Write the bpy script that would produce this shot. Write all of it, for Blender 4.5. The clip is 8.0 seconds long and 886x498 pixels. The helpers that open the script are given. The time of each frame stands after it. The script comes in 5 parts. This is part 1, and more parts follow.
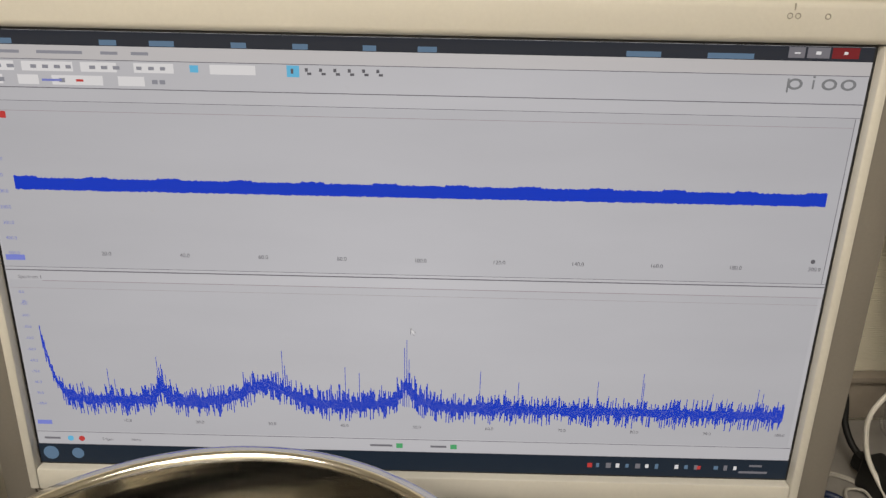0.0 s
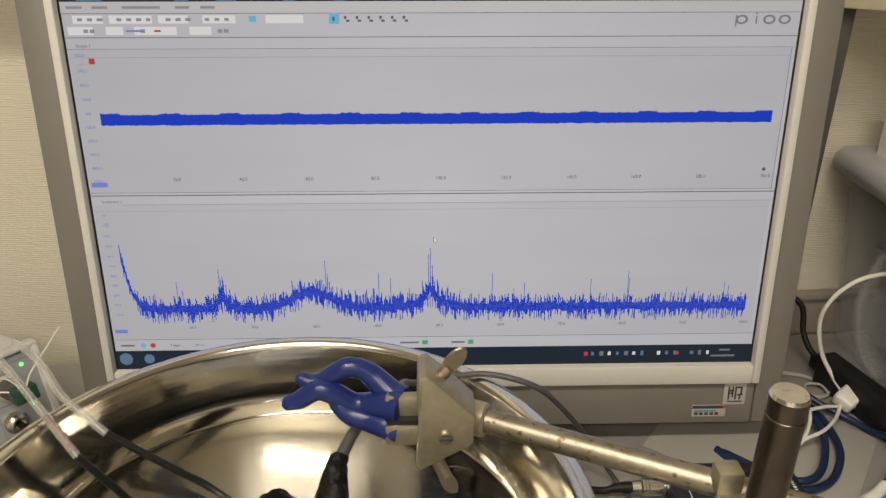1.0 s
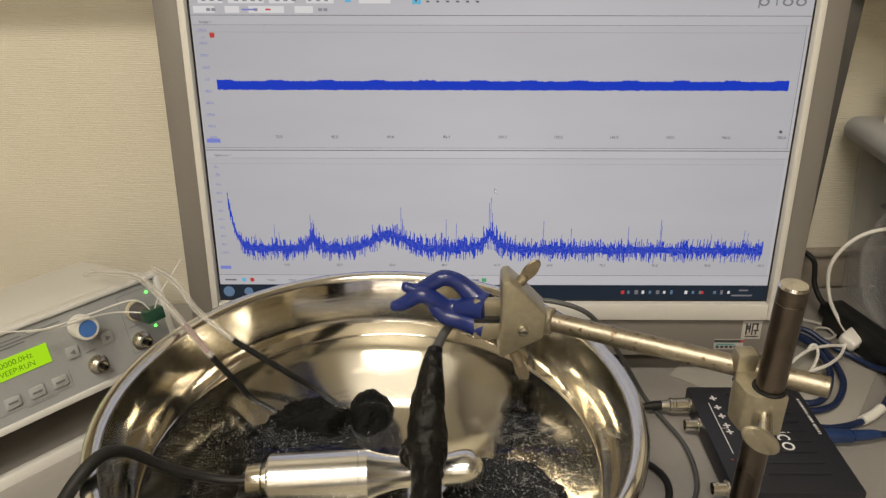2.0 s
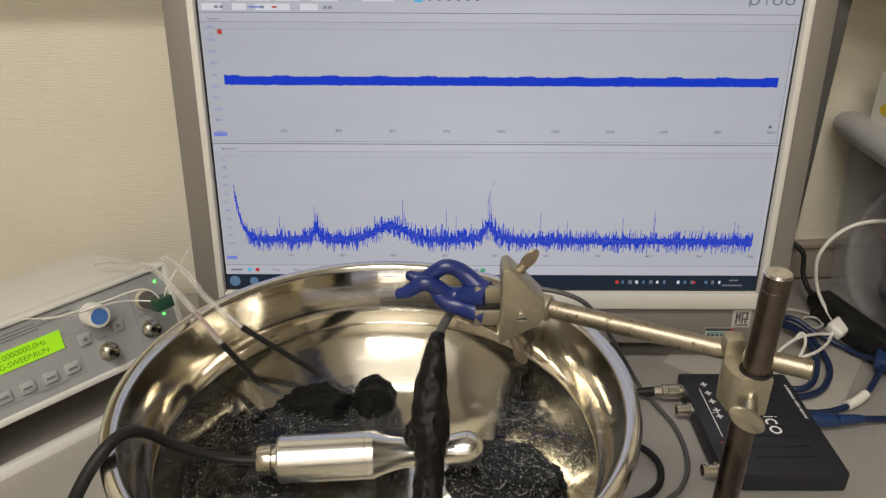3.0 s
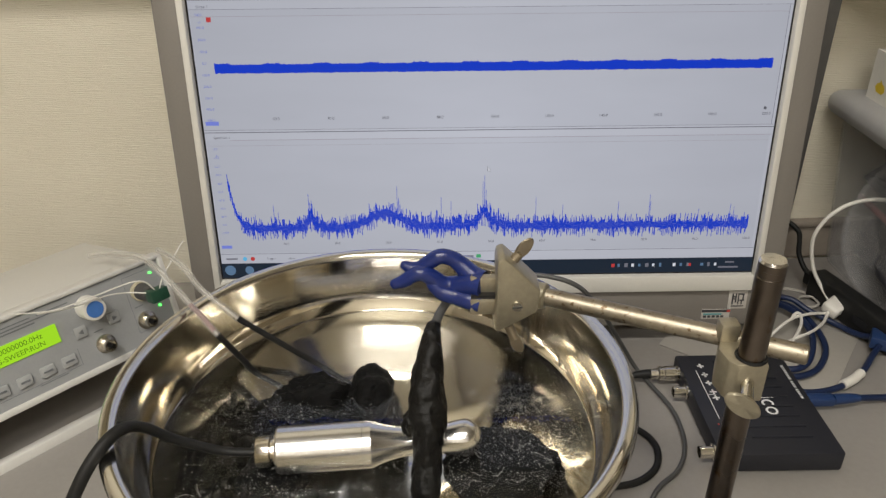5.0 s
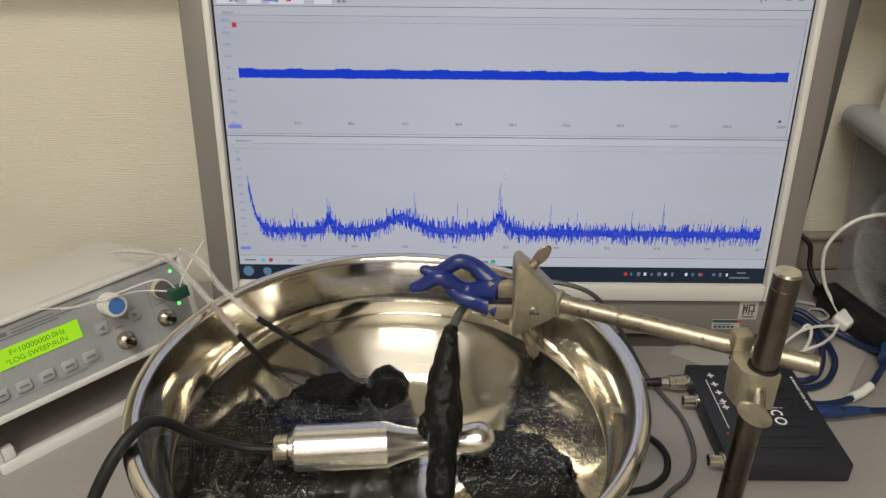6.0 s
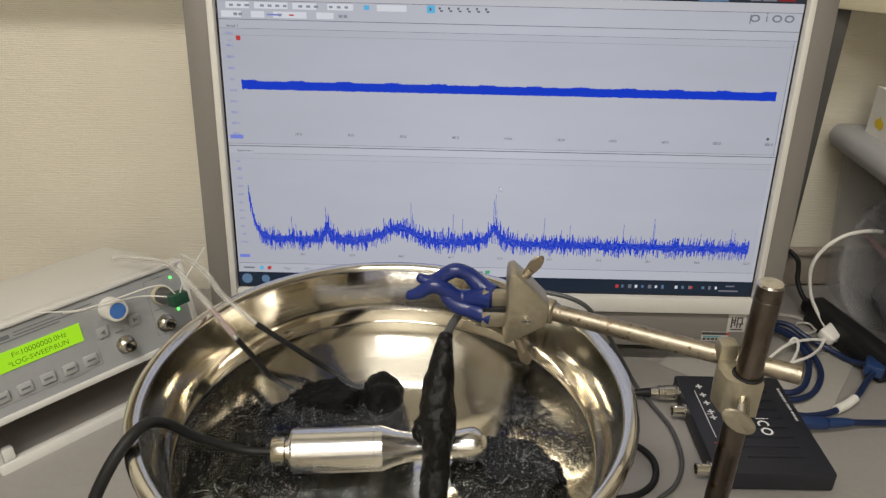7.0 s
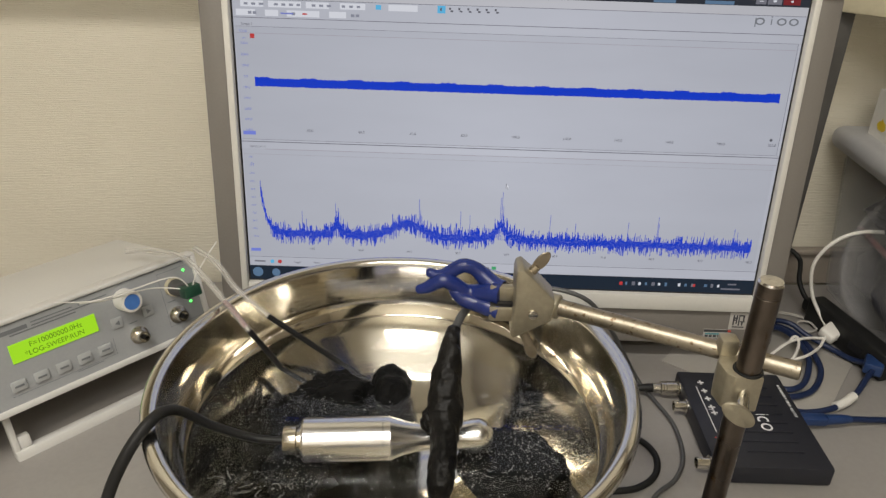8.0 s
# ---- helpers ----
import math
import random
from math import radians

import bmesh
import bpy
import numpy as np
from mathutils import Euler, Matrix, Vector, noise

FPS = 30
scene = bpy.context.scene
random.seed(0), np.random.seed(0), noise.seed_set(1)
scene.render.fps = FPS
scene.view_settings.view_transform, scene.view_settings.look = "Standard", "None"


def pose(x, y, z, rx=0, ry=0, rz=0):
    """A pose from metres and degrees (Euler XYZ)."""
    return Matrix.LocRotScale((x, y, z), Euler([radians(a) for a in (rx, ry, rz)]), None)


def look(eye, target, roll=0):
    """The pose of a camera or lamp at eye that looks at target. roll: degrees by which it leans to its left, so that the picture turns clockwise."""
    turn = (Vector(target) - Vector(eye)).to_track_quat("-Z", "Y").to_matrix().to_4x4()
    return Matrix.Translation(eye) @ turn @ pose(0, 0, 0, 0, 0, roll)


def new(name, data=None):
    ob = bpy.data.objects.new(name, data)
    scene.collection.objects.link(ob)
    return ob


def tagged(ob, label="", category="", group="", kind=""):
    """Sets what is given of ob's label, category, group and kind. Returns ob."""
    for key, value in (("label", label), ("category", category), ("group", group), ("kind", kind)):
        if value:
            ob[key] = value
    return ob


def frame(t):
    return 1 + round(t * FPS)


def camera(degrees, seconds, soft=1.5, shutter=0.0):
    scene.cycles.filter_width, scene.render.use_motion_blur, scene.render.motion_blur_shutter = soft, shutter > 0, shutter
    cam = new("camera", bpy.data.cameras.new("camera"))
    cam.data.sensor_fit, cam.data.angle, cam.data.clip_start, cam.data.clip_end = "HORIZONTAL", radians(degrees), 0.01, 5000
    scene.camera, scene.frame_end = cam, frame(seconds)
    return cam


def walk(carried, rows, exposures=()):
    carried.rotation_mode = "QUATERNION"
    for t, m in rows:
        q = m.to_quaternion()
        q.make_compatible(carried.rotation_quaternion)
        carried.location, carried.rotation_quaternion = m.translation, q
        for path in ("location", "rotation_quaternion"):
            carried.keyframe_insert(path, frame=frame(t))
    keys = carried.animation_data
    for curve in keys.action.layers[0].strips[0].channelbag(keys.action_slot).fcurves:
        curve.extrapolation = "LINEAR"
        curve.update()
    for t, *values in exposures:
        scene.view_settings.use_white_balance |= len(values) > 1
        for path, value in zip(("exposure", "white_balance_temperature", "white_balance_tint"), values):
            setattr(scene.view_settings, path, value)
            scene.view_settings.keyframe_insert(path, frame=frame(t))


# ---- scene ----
LENS = 60.7
cam = camera(LENS, 8.0, soft=1.35)
# the screen's own upright frame leans back by 6 degrees; its lower edge lies 81 mm over the desk
SCREEN = pose(0, 0, 0.081, -6, 0, 0)
PATH = [
    (0, (0.02, -0.403, 0.298), (0.012, 1.473, -0.396), 1.2),
    (0.5, (0.001, -0.469, 0.275), (0.029, 1.421, -0.376), 0.8),
    (1, (-0.004, -0.506, 0.269), (0.037, 1.379, -0.399), -0.1),
    (1.5, (-0.022, -0.56, 0.266), (0.012, 1.331, -0.384), 0.1),
    (2, (-0.041, -0.601, 0.273), (-0.044, 1.269, -0.436), 0.1),
    (3.5, (-0.046, -0.621, 0.28), (-0.024, 1.242, -0.448), 0.2),
    (4, (-0.038, -0.612, 0.284), (-0.015, 1.248, -0.45), -1.1),
    (5.5, (-0.049, -0.62, 0.284), (-0.039, 1.217, -0.506), 0.0),
    (6, (-0.052, -0.625, 0.288), (-0.051, 1.222, -0.479), 0.5),
    (6.5, (-0.052, -0.633, 0.29), (-0.047, 1.222, -0.456), 0.9),
    (7, (-0.053, -0.639, 0.291), (-0.038, 1.221, -0.444), 1.4),
    (7.5, (-0.053, -0.644, 0.291), (-0.033, 1.216, -0.442), 1.6),
    (8, (-0.057, -0.651, 0.295), (-0.05, 1.206, -0.449), 1.9),
]
walk(cam, [(t, SCREEN @ look(eye, target, roll)) for t, eye, target, roll in PATH],
     exposures=[(0, 0.0, 7100, 10), (2.2, 0.0, 7100, 10), (3.3, 0.0, 6500, 10), (8, 0.0, 6450, 10)])

# ---- light: a closed room with a ceiling fitting and an added second one ----
world = bpy.data.worlds.new("room_air")
scene.world = world
world.use_nodes = True
world.node_tree.nodes["Background"].inputs[0].default_value = (0.9, 0.85, 0.75, 1)
world.node_tree.nodes["Background"].inputs[1].default_value = 0.02

CEIL = 1.78
FLOOR = -0.72
# both out of view; the rear one is added to brighten walls and bowl
LAMPS = [(-0.35, -1.00, 21.0), (-0.35, -1.95, 20.0)]


HANG = 0.04


def area_lamp(x, y, z, watts, turn):
    data = bpy.data.lights.new("tube_light", "AREA")
    data.shape, data.size, data.size_y = "RECTANGLE", 1.16, 0.12
    data.energy, data.color = watts, (1.0, 0.95, 0.86)
    ob = new("tube_light", data)
    ob.matrix_basis = pose(x, y, z, turn)
    return ob


for lamp_x, lamp_y, lamp_w in LAMPS:
    area_lamp(lamp_x, lamp_y, CEIL - HANG - 0.066, lamp_w, 0)


# ---- materials ----
def base_mat(name, rgb, rough=0.5, metal=0.0, spec=0.5):
    m = bpy.data.materials.new(name)
    m.use_nodes = True
    b = m.node_tree.nodes["Principled BSDF"]
    b.inputs["Base Color"].default_value = (*rgb, 1)
    b.inputs["Roughness"].default_value = rough
    b.inputs["Metallic"].default_value = metal
    b.inputs["Specular IOR Level"].default_value = spec
    return m


def node(m, kind, **values):
    n = m.node_tree.nodes.new(kind)
    for key, value in values.items():
        n.inputs[key].default_value = value
    return n


def link(m, a, out, b, into):
    m.node_tree.links.new(a.outputs[out], b.inputs[into])


def coords(m, stretch=(1, 1, 1)):
    tex = m.node_tree.nodes.new("ShaderNodeTexCoord")
    mp = node(m, "ShaderNodeMapping", Scale=stretch)
    link(m, tex, "Object", mp, "Vector")
    return mp


def worn(name, rgb, rough=0.5, metal=0.0, scale=60.0, vary=0.12, bump=0.05, stain=6.0, stretch=(1, 1, 1), spec=0.5, detail_rgb=None, detail_at=(0.6, 0.75)):
    """A surface that varies at two scales: grain and larger stains, with a fine relief."""
    m = base_mat(name, rgb, rough, metal, spec)
    b = m.node_tree.nodes["Principled BSDF"]
    mp = coords(m, stretch)
    fine = node(m, "ShaderNodeTexNoise", Scale=scale, Detail=6.0, Roughness=0.6)
    big = node(m, "ShaderNodeTexNoise", Scale=stain, Detail=3.0)
    link(m, mp, "Vector", fine, "Vector")
    link(m, mp, "Vector", big, "Vector")
    add = node(m, "ShaderNodeMath")
    add.operation = "ADD"
    link(m, fine, "Fac", add, 0)
    link(m, big, "Fac", add, 1)
    span = node(m, "ShaderNodeMapRange")
    span.inputs["From Min"].default_value, span.inputs["From Max"].default_value = 0.7, 1.3
    span.inputs["To Min"].default_value, span.inputs["To Max"].default_value = 1 - vary, 1 + vary
    link(m, add, 0, span, "Value")
    mix = m.node_tree.nodes.new("ShaderNodeMix")
    mix.data_type, mix.blend_type = "RGBA", "MULTIPLY"
    mix.inputs["Factor"].default_value = 1.0
    mix.inputs[6].default_value = (*rgb, 1)
    link(m, span, "Result", mix, 7)
    colour, out = mix, 2
    if detail_rgb:
        spots = node(m, "ShaderNodeTexNoise", Scale=scale * 1.7, Detail=4.0)
        link(m, mp, "Vector", spots, "Vector")
        cut = node(m, "ShaderNodeMapRange")
        cut.inputs["From Min"].default_value, cut.inputs["From Max"].default_value = detail_at
        link(m, spots, "Fac", cut, "Value")
        over = m.node_tree.nodes.new("ShaderNodeMix")
        over.data_type = "RGBA"
        link(m, cut, "Result", over, "Factor")
        link(m, mix, 2, over, 6)
        over.inputs[7].default_value = (*detail_rgb, 1)
        colour = over
    link(m, colour, out, b, "Base Color")
    rr = node(m, "ShaderNodeMapRange")
    rr.inputs["To Min"].default_value, rr.inputs["To Max"].default_value = max(0.02, rough - 0.08), min(1, rough + 0.1)
    link(m, big, "Fac", rr, "Value")
    link(m, rr, "Result", b, "Roughness")
    if bump:
        bp = node(m, "ShaderNodeBump", Strength=bump, Distance=0.001)
        link(m, fine, "Fac", bp, "Height")
        link(m, bp, "Normal", b, "Normal")
    return m


def glow(name, rgb, strength=1.0):
    m = base_mat(name, (0.006, 0.006, 0.006), 0.5, 0.0, 0.12)
    b = m.node_tree.nodes["Principled BSDF"]
    b.inputs["Emission Color"].default_value = (*rgb, 1)
    b.inputs["Emission Strength"].default_value = strength
    return m


def backlit(name, rgb):
    """A page on the lit panel, whose backlight is uneven and weaker towards its edges."""
    m = glow(name, rgb, 1.0)
    b = m.node_tree.nodes["Principled BSDF"]
    mp = coords(m, (4.2, 1, 5.5))
    mp.inputs["Location"].default_value = (0, 0, -0.72)
    far = node(m, "ShaderNodeVectorMath")
    far.operation = "LENGTH"
    link(m, mp, "Vector", far, 0)
    fall = node(m, "ShaderNodeMapRange")
    fall.inputs["From Max"].default_value = 1.25
    fall.inputs["To Min"].default_value, fall.inputs["To Max"].default_value = 1.05, 0.84
    link(m, far, "Value", fall, "Value")
    cloud = node(m, "ShaderNodeTexNoise", Scale=9.0, Detail=4.0)
    mp2 = coords(m, (1, 1, 4))
    link(m, mp2, "Vector", cloud, "Vector")
    soft = node(m, "ShaderNodeMapRange")
    soft.inputs["To Min"].default_value, soft.inputs["To Max"].default_value = 0.94, 1.06
    link(m, cloud, "Fac", soft, "Value")
    both = node(m, "ShaderNodeMath")
    both.operation = "MULTIPLY"
    link(m, fall, "Result", both, 0)
    link(m, soft, "Result", both, 1)
    link(m, both, 0, b, "Emission Strength")
    return m


def wallpaper():
    """Cream wallpaper, ribbed along its width with short broken ridges."""
    m = base_mat("wallpaper", (0.66, 0.61, 0.49), 0.75)
    b = m.node_tree.nodes["Principled BSDF"]
    mp = coords(m, (90, 90, 430))
    broken = node(m, "ShaderNodeTexNoise", Scale=1.0, Detail=5.0, Roughness=0.65, Distortion=0.1)
    link(m, mp, "Vector", broken, "Vector")
    ridge = node(m, "ShaderNodeTexWave", Scale=165.0, Distortion=5.0, Detail=3.0)
    ridge.wave_type, ridge.bands_direction = "BANDS", "Z"
    ridge.inputs["Detail Scale"].default_value = 1.2
    link(m, coords(m, (0.25, 0.25, 1)), "Vector", ridge, "Vector")
    rib = m.node_tree.nodes.new("ShaderNodeMix")
    rib.inputs["Factor"].default_value = 0.78
    link(m, ridge, "Fac", rib, "A")
    link(m, broken, "Fac", rib, "B")
    mp2 = coords(m, (9, 9, 9))
    big = node(m, "ShaderNodeTexNoise", Scale=1.0, Detail=3.0)
    link(m, mp2, "Vector", big, "Vector")
    ramp = m.node_tree.nodes.new("ShaderNodeMix")
    ramp.data_type = "RGBA"
    ramp.inputs[6].default_value, ramp.inputs[7].default_value = (0.70, 0.65, 0.53, 1), (0.80, 0.755, 0.64, 1)
    link(m, big, "Fac", ramp, "Factor")
    link(m, ramp, 2, b, "Base Color")
    bp = node(m, "ShaderNodeBump", Strength=1.0, Distance=0.0014)
    link(m, rib, "Result", bp, "Height")
    link(m, bp, "Normal", b, "Normal")
    return m


def steel(name, rgb, rough):
    """Polished sheet steel with faint hairlines."""
    m = base_mat(name, rgb, rough, 1.0)
    b = m.node_tree.nodes["Principled BSDF"]
    mp = coords(m, (6, 6, 260))
    hair = node(m, "ShaderNodeTexNoise", Scale=1.0, Detail=4.0)
    link(m, mp, "Vector", hair, "Vector")
    mp2 = coords(m, (14, 14, 14))
    cloud = node(m, "ShaderNodeTexNoise", Scale=1.0, Detail=3.0)
    link(m, mp2, "Vector", cloud, "Vector")
    rr = node(m, "ShaderNodeMapRange")
    rr.inputs["To Min"].default_value, rr.inputs["To Max"].default_value = rough * 0.8, rough * 1.3
    link(m, cloud, "Fac", rr, "Value")
    link(m, rr, "Result", b, "Roughness")
    bp = node(m, "ShaderNodeBump", Strength=0.06, Distance=0.0006)
    link(m, hair, "Fac", bp, "Height")
    bp2 = node(m, "ShaderNodeBump", Strength=0.015, Distance=0.004)
    link(m, cloud, "Fac", bp2, "Height")
    link(m, bp, "Normal", bp2, "Normal")
    link(m, bp2, "Normal", b, "Normal")
    return m


def milky_film():
    """Wisps of white scum with clear gaps between them."""
    m = base_mat("milky_film", (0.70, 0.69, 0.66), 0.5)
    b = m.node_tree.nodes["Principled BSDF"]
    mp = coords(m, (60, 130, 60))
    wisp = node(m, "ShaderNodeTexNoise", Scale=1.0, Detail=6.0, Roughness=0.65, Distortion=1.6)
    link(m, mp, "Vector", wisp, "Vector")
    cut = node(m, "ShaderNodeMapRange")
    cut.inputs["From Min"].default_value, cut.inputs["From Max"].default_value = 0.50, 0.80
    cut.inputs["To Max"].default_value = 0.55
    link(m, wisp, "Fac", cut, "Value")
    link(m, cut, "Result", b, "Alpha")
    return m


def glassy(name, rgb, rough, ior):
    m = base_mat(name, rgb, rough)
    b = m.node_tree.nodes["Principled BSDF"]
    b.inputs["Transmission Weight"].default_value = 1.0
    b.inputs["IOR"].default_value = ior
    return m


def water_mat():
    m = glassy("water", (0.95, 0.96, 0.94), 0.0, 1.33)
    b = m.node_tree.nodes["Principled BSDF"]
    mp = coords(m, (22, 22, 22))
    n = node(m, "ShaderNodeTexNoise", Scale=1.0, Detail=2.0)
    link(m, mp, "Vector", n, "Vector")
    bp = node(m, "ShaderNodeBump", Strength=0.06, Distance=0.004)
    link(m, n, "Fac", bp, "Height")
    link(m, bp, "Normal", b, "Normal")
    return m


M_WALL = wallpaper()
M_DESK = worn("desk_laminate", (0.31, 0.292, 0.274), 0.42, scale=220, vary=0.05, bump=0.02, stain=5)
M_TRIM = worn("trim_grey_brown", (0.30, 0.26, 0.22), 0.6, scale=90, vary=0.1)
M_FLOOR = worn("floor_vinyl", (0.42, 0.38, 0.33), 0.5, scale=30)
M_ROOM = worn("room_paint", (0.80, 0.755, 0.65), 0.8, scale=40, vary=0.06)
M_DARKWALL = worn("brown_side_wall_paint", (0.30, 0.27, 0.22), 0.6, scale=40)
M_CEIL = worn("ceiling_board", (0.68, 0.655, 0.59), 0.9, scale=120, bump=0.2)
M_BEZEL = worn("cream_plastic", (0.66, 0.645, 0.605), 0.38, scale=400, vary=0.03, bump=0.02)
M_TAUPE = worn("taupe_plastic", (0.200, 0.184, 0.168), 0.42, scale=500, vary=0.05, bump=0.03)
M_DARKGREY = worn("dark_grey_steel", (0.085, 0.082, 0.08), 0.5, scale=150, vary=0.1)
# black for the screen's edge and a socket, and for shade filled into gaps
M_BLACKGAP = base_mat("black_edge_and_gap_shade", (0.012, 0.012, 0.014), 0.4)
M_BOWL = steel("bowl_steel", (0.80, 0.755, 0.665), 0.075)
M_RIM = steel("rim_steel", (0.74, 0.72, 0.68), 0.13)
M_WATER = water_mat()
M_WAX = worn("black_wax", (0.006, 0.0056, 0.0052), 0.42, scale=260, vary=0.5, bump=1.0, stain=60, spec=0.25)
M_LUMP = worn("black_grit_lump", (0.004, 0.004, 0.004), 0.6, scale=300, vary=0.5, bump=0.7, stain=60, spec=0.12)
M_ALU = worn("turned_aluminium", (0.76, 0.76, 0.77), 0.21, 1.0, scale=30, vary=0.04, bump=0.06, stretch=(30, 1, 1))
M_WING = worn("dull_nickel", (0.42, 0.36, 0.27), 0.34, 0.9, scale=90, vary=0.14, bump=0.1, stain=40)
M_CHROME = worn("nickel", (0.72, 0.69, 0.62), 0.2, 1.0, scale=80, vary=0.1)
M_ROD = worn("tarnished_rod", (0.15, 0.125, 0.105), 0.28, 1.0, scale=70, vary=0.35, bump=0.08, stain=25, stretch=(1, 1, 0.5), detail_rgb=(0.10, 0.06, 0.03), detail_at=(0.60, 0.72))
M_RODTOP = worn("rod_head_steel", (0.80, 0.78, 0.76), 0.22, 1.0, scale=120, vary=0.25, bump=0.1, detail_rgb=(0.25, 0.18, 0.12), detail_at=(0.62, 0.7))
M_ARM = worn("worn_plated_arm", (0.36, 0.32, 0.255), 0.42, 1.0, scale=170, vary=0.20, bump=0.18, stain=45, detail_rgb=(0.17, 0.12, 0.075), detail_at=(0.59, 0.68))
M_CAST = worn("cast_zinc", (0.42, 0.38, 0.29), 0.45, 0.8, scale=240, vary=0.12, bump=0.25, stain=30)
M_BLUE = worn("blue_vinyl_dip", (0.013, 0.027, 0.155), 0.27, scale=150, vary=0.15, bump=0.08)
M_BLACKRUB = worn("black_rubber", (0.012, 0.012, 0.012), 0.5, spec=0.3, scale=200, vary=0.2, bump=0.1)
M_GREYCABLE = worn("grey_cable", (0.075, 0.075, 0.075), 0.38, scale=200, vary=0.15)
M_BLUECABLE = worn("blue_cable", (0.009, 0.019, 0.062), 0.4, scale=150, vary=0.12)
M_BLUEPLUG = worn("blue_plug_plastic", (0.016, 0.040, 0.125), 0.35, scale=150, vary=0.1)
M_WHITEPL = worn("white_plastic", (0.72, 0.70, 0.66), 0.38, scale=200, vary=0.04)
M_GREYWIRE = worn("grey_wire", (0.38, 0.36, 0.33), 0.5, scale=200, vary=0.1)
M_GEN = worn("instrument_white", (0.62, 0.61, 0.585), 0.45, scale=500, vary=0.03, bump=0.05)
M_PANEL = worn("panel_grey", (0.335, 0.345, 0.355), 0.45, scale=400, vary=0.04, bump=0.03)
M_PANELLINE = base_mat("panel_print", (0.16, 0.17, 0.18), 0.5)
M_KEY = worn("key_grey", (0.37, 0.38, 0.385), 0.5, scale=400, vary=0.04)
M_KNOBBLUE = worn("knob_cap_blue", (0.06, 0.17, 0.48), 0.4, scale=300, vary=0.08)
M_LCD = glow("lcd_green", (0.40, 0.80, 0.02), 0.85)
M_LCDINK = glow("lcd_ink", (0.14, 0.32, 0.01), 0.6)
M_LED = glow("green_led", (0.1, 1.0, 0.12), 3.0)
M_PCB = worn("green_terminal", (0.015, 0.06, 0.035), 0.4, scale=200, vary=0.15)
M_SCOPE = worn("navy_black_case", (0.016, 0.017, 0.024), 0.48, scale=600, vary=0.12, bump=0.12)
M_INK = base_mat("white_print", (0.75, 0.75, 0.76), 0.5)
M_LABELWHITE = worn("label_paper", (0.46, 0.44, 0.41), 0.6, scale=300, vary=0.04)
M_LABELINK = base_mat("label_ink", (0.05, 0.05, 0.055), 0.6)
M_TEAL = base_mat("label_teal", (0.10, 0.30, 0.33), 0.6)
M_REDINK = base_mat("label_red", (0.5, 0.05, 0.04), 0.6)
M_CARTON = worn("white_carton", (0.72, 0.70, 0.66), 0.6, scale=150, vary=0.04)
M_YELLOW = worn("yellow_print", (0.72, 0.52, 0.03), 0.6, scale=300, vary=0.1)
M_BEIGE = worn("beige_board", (0.55, 0.50, 0.36), 0.6, scale=120, vary=0.08)
M_CLEAR = worn("clear_plastic", (0.50, 0.50, 0.51), 0.22, scale=60, vary=0.06)
M_CLEAR.node_tree.nodes["Principled BSDF"].inputs["Alpha"].default_value = 0.18
M_LID = worn("milky_lid", (0.56, 0.56, 0.57), 0.38, scale=120, vary=0.05)
M_LID.node_tree.nodes["Principled BSDF"].inputs["Transmission Weight"].default_value = 0.35
M_TUBE = worn("clear_tubing", (0.70, 0.68, 0.64), 0.15, scale=60, vary=0.06)
M_TUBE.node_tree.nodes["Principled BSDF"].inputs["Alpha"].default_value = 0.26
M_SHEET = worn("grey_sheet", (0.36, 0.34, 0.31), 0.5, scale=200, vary=0.04)
M_PAPER = worn("white_paper", (0.72, 0.70, 0.65), 0.6, scale=200, vary=0.03)
M_BUBBLE = base_mat("bubble_froth", (0.55, 0.55, 0.53), 0.3)
M_DARKSTUFF = worn("dark_contents", (0.035, 0.035, 0.045), 0.7, scale=60, vary=0.4)
M_PINK = worn("dull_red_contents", (0.22, 0.09, 0.09), 0.6, scale=60, vary=0.2)
M_FILM = milky_film()
M_TUBEGLOW = glow("diffuser_glow", (1.0, 0.95, 0.84), 4.0)

S_BACK = backlit("screen_page", (0.465, 0.477, 0.537))
S_PANE = backlit("screen_pane", (0.435, 0.448, 0.507))
S_MENU = backlit("screen_menu", (0.49, 0.49, 0.53))
S_LINE = glow("screen_line", (0.15, 0.15, 0.18), 1.0)
S_FAINT = glow("screen_faint_line", (0.30, 0.27, 0.31), 1.0)
S_DARK = glow("screen_title_bar", (0.020, 0.024, 0.035), 1.0)
S_SHEEN = glow("screen_title_sheen", (0.09, 0.16, 0.26), 1.0)
S_TASK = glow("screen_task_bar", (0.009, 0.017, 0.031), 1.0)
S_BLUE = glow("screen_trace", (0.001, 0.034, 0.50), 1.0)
S_TEXT = glow("screen_text", (0.10, 0.10, 0.12), 1.0)
S_AXIS = glow("screen_axis_text", (0.16, 0.19, 0.50), 1.0)
S_AXISBOX = glow("screen_axis_box", (0.16, 0.20, 0.60), 1.0)
S_RED = glow("screen_red", (0.45, 0.04, 0.04), 1.0)
S_DULLRED = glow("screen_dull_red", (0.16, 0.015, 0.02), 1.0)
S_ICON = glow("screen_icon", (0.22, 0.23, 0.28), 1.0)
S_GREEN = glow("screen_green", (0.06, 0.32, 0.14), 1.0)
S_CYAN = glow("screen_cyan", (0.10, 0.40, 0.65), 1.0)
S_WHITE = glow("screen_white", (0.60, 0.61, 0.66), 1.0)
S_LOGO = glow("screen_logo", (0.17, 0.18, 0.20), 1.0)


# ---- mesh helpers ----
PLACE = {}


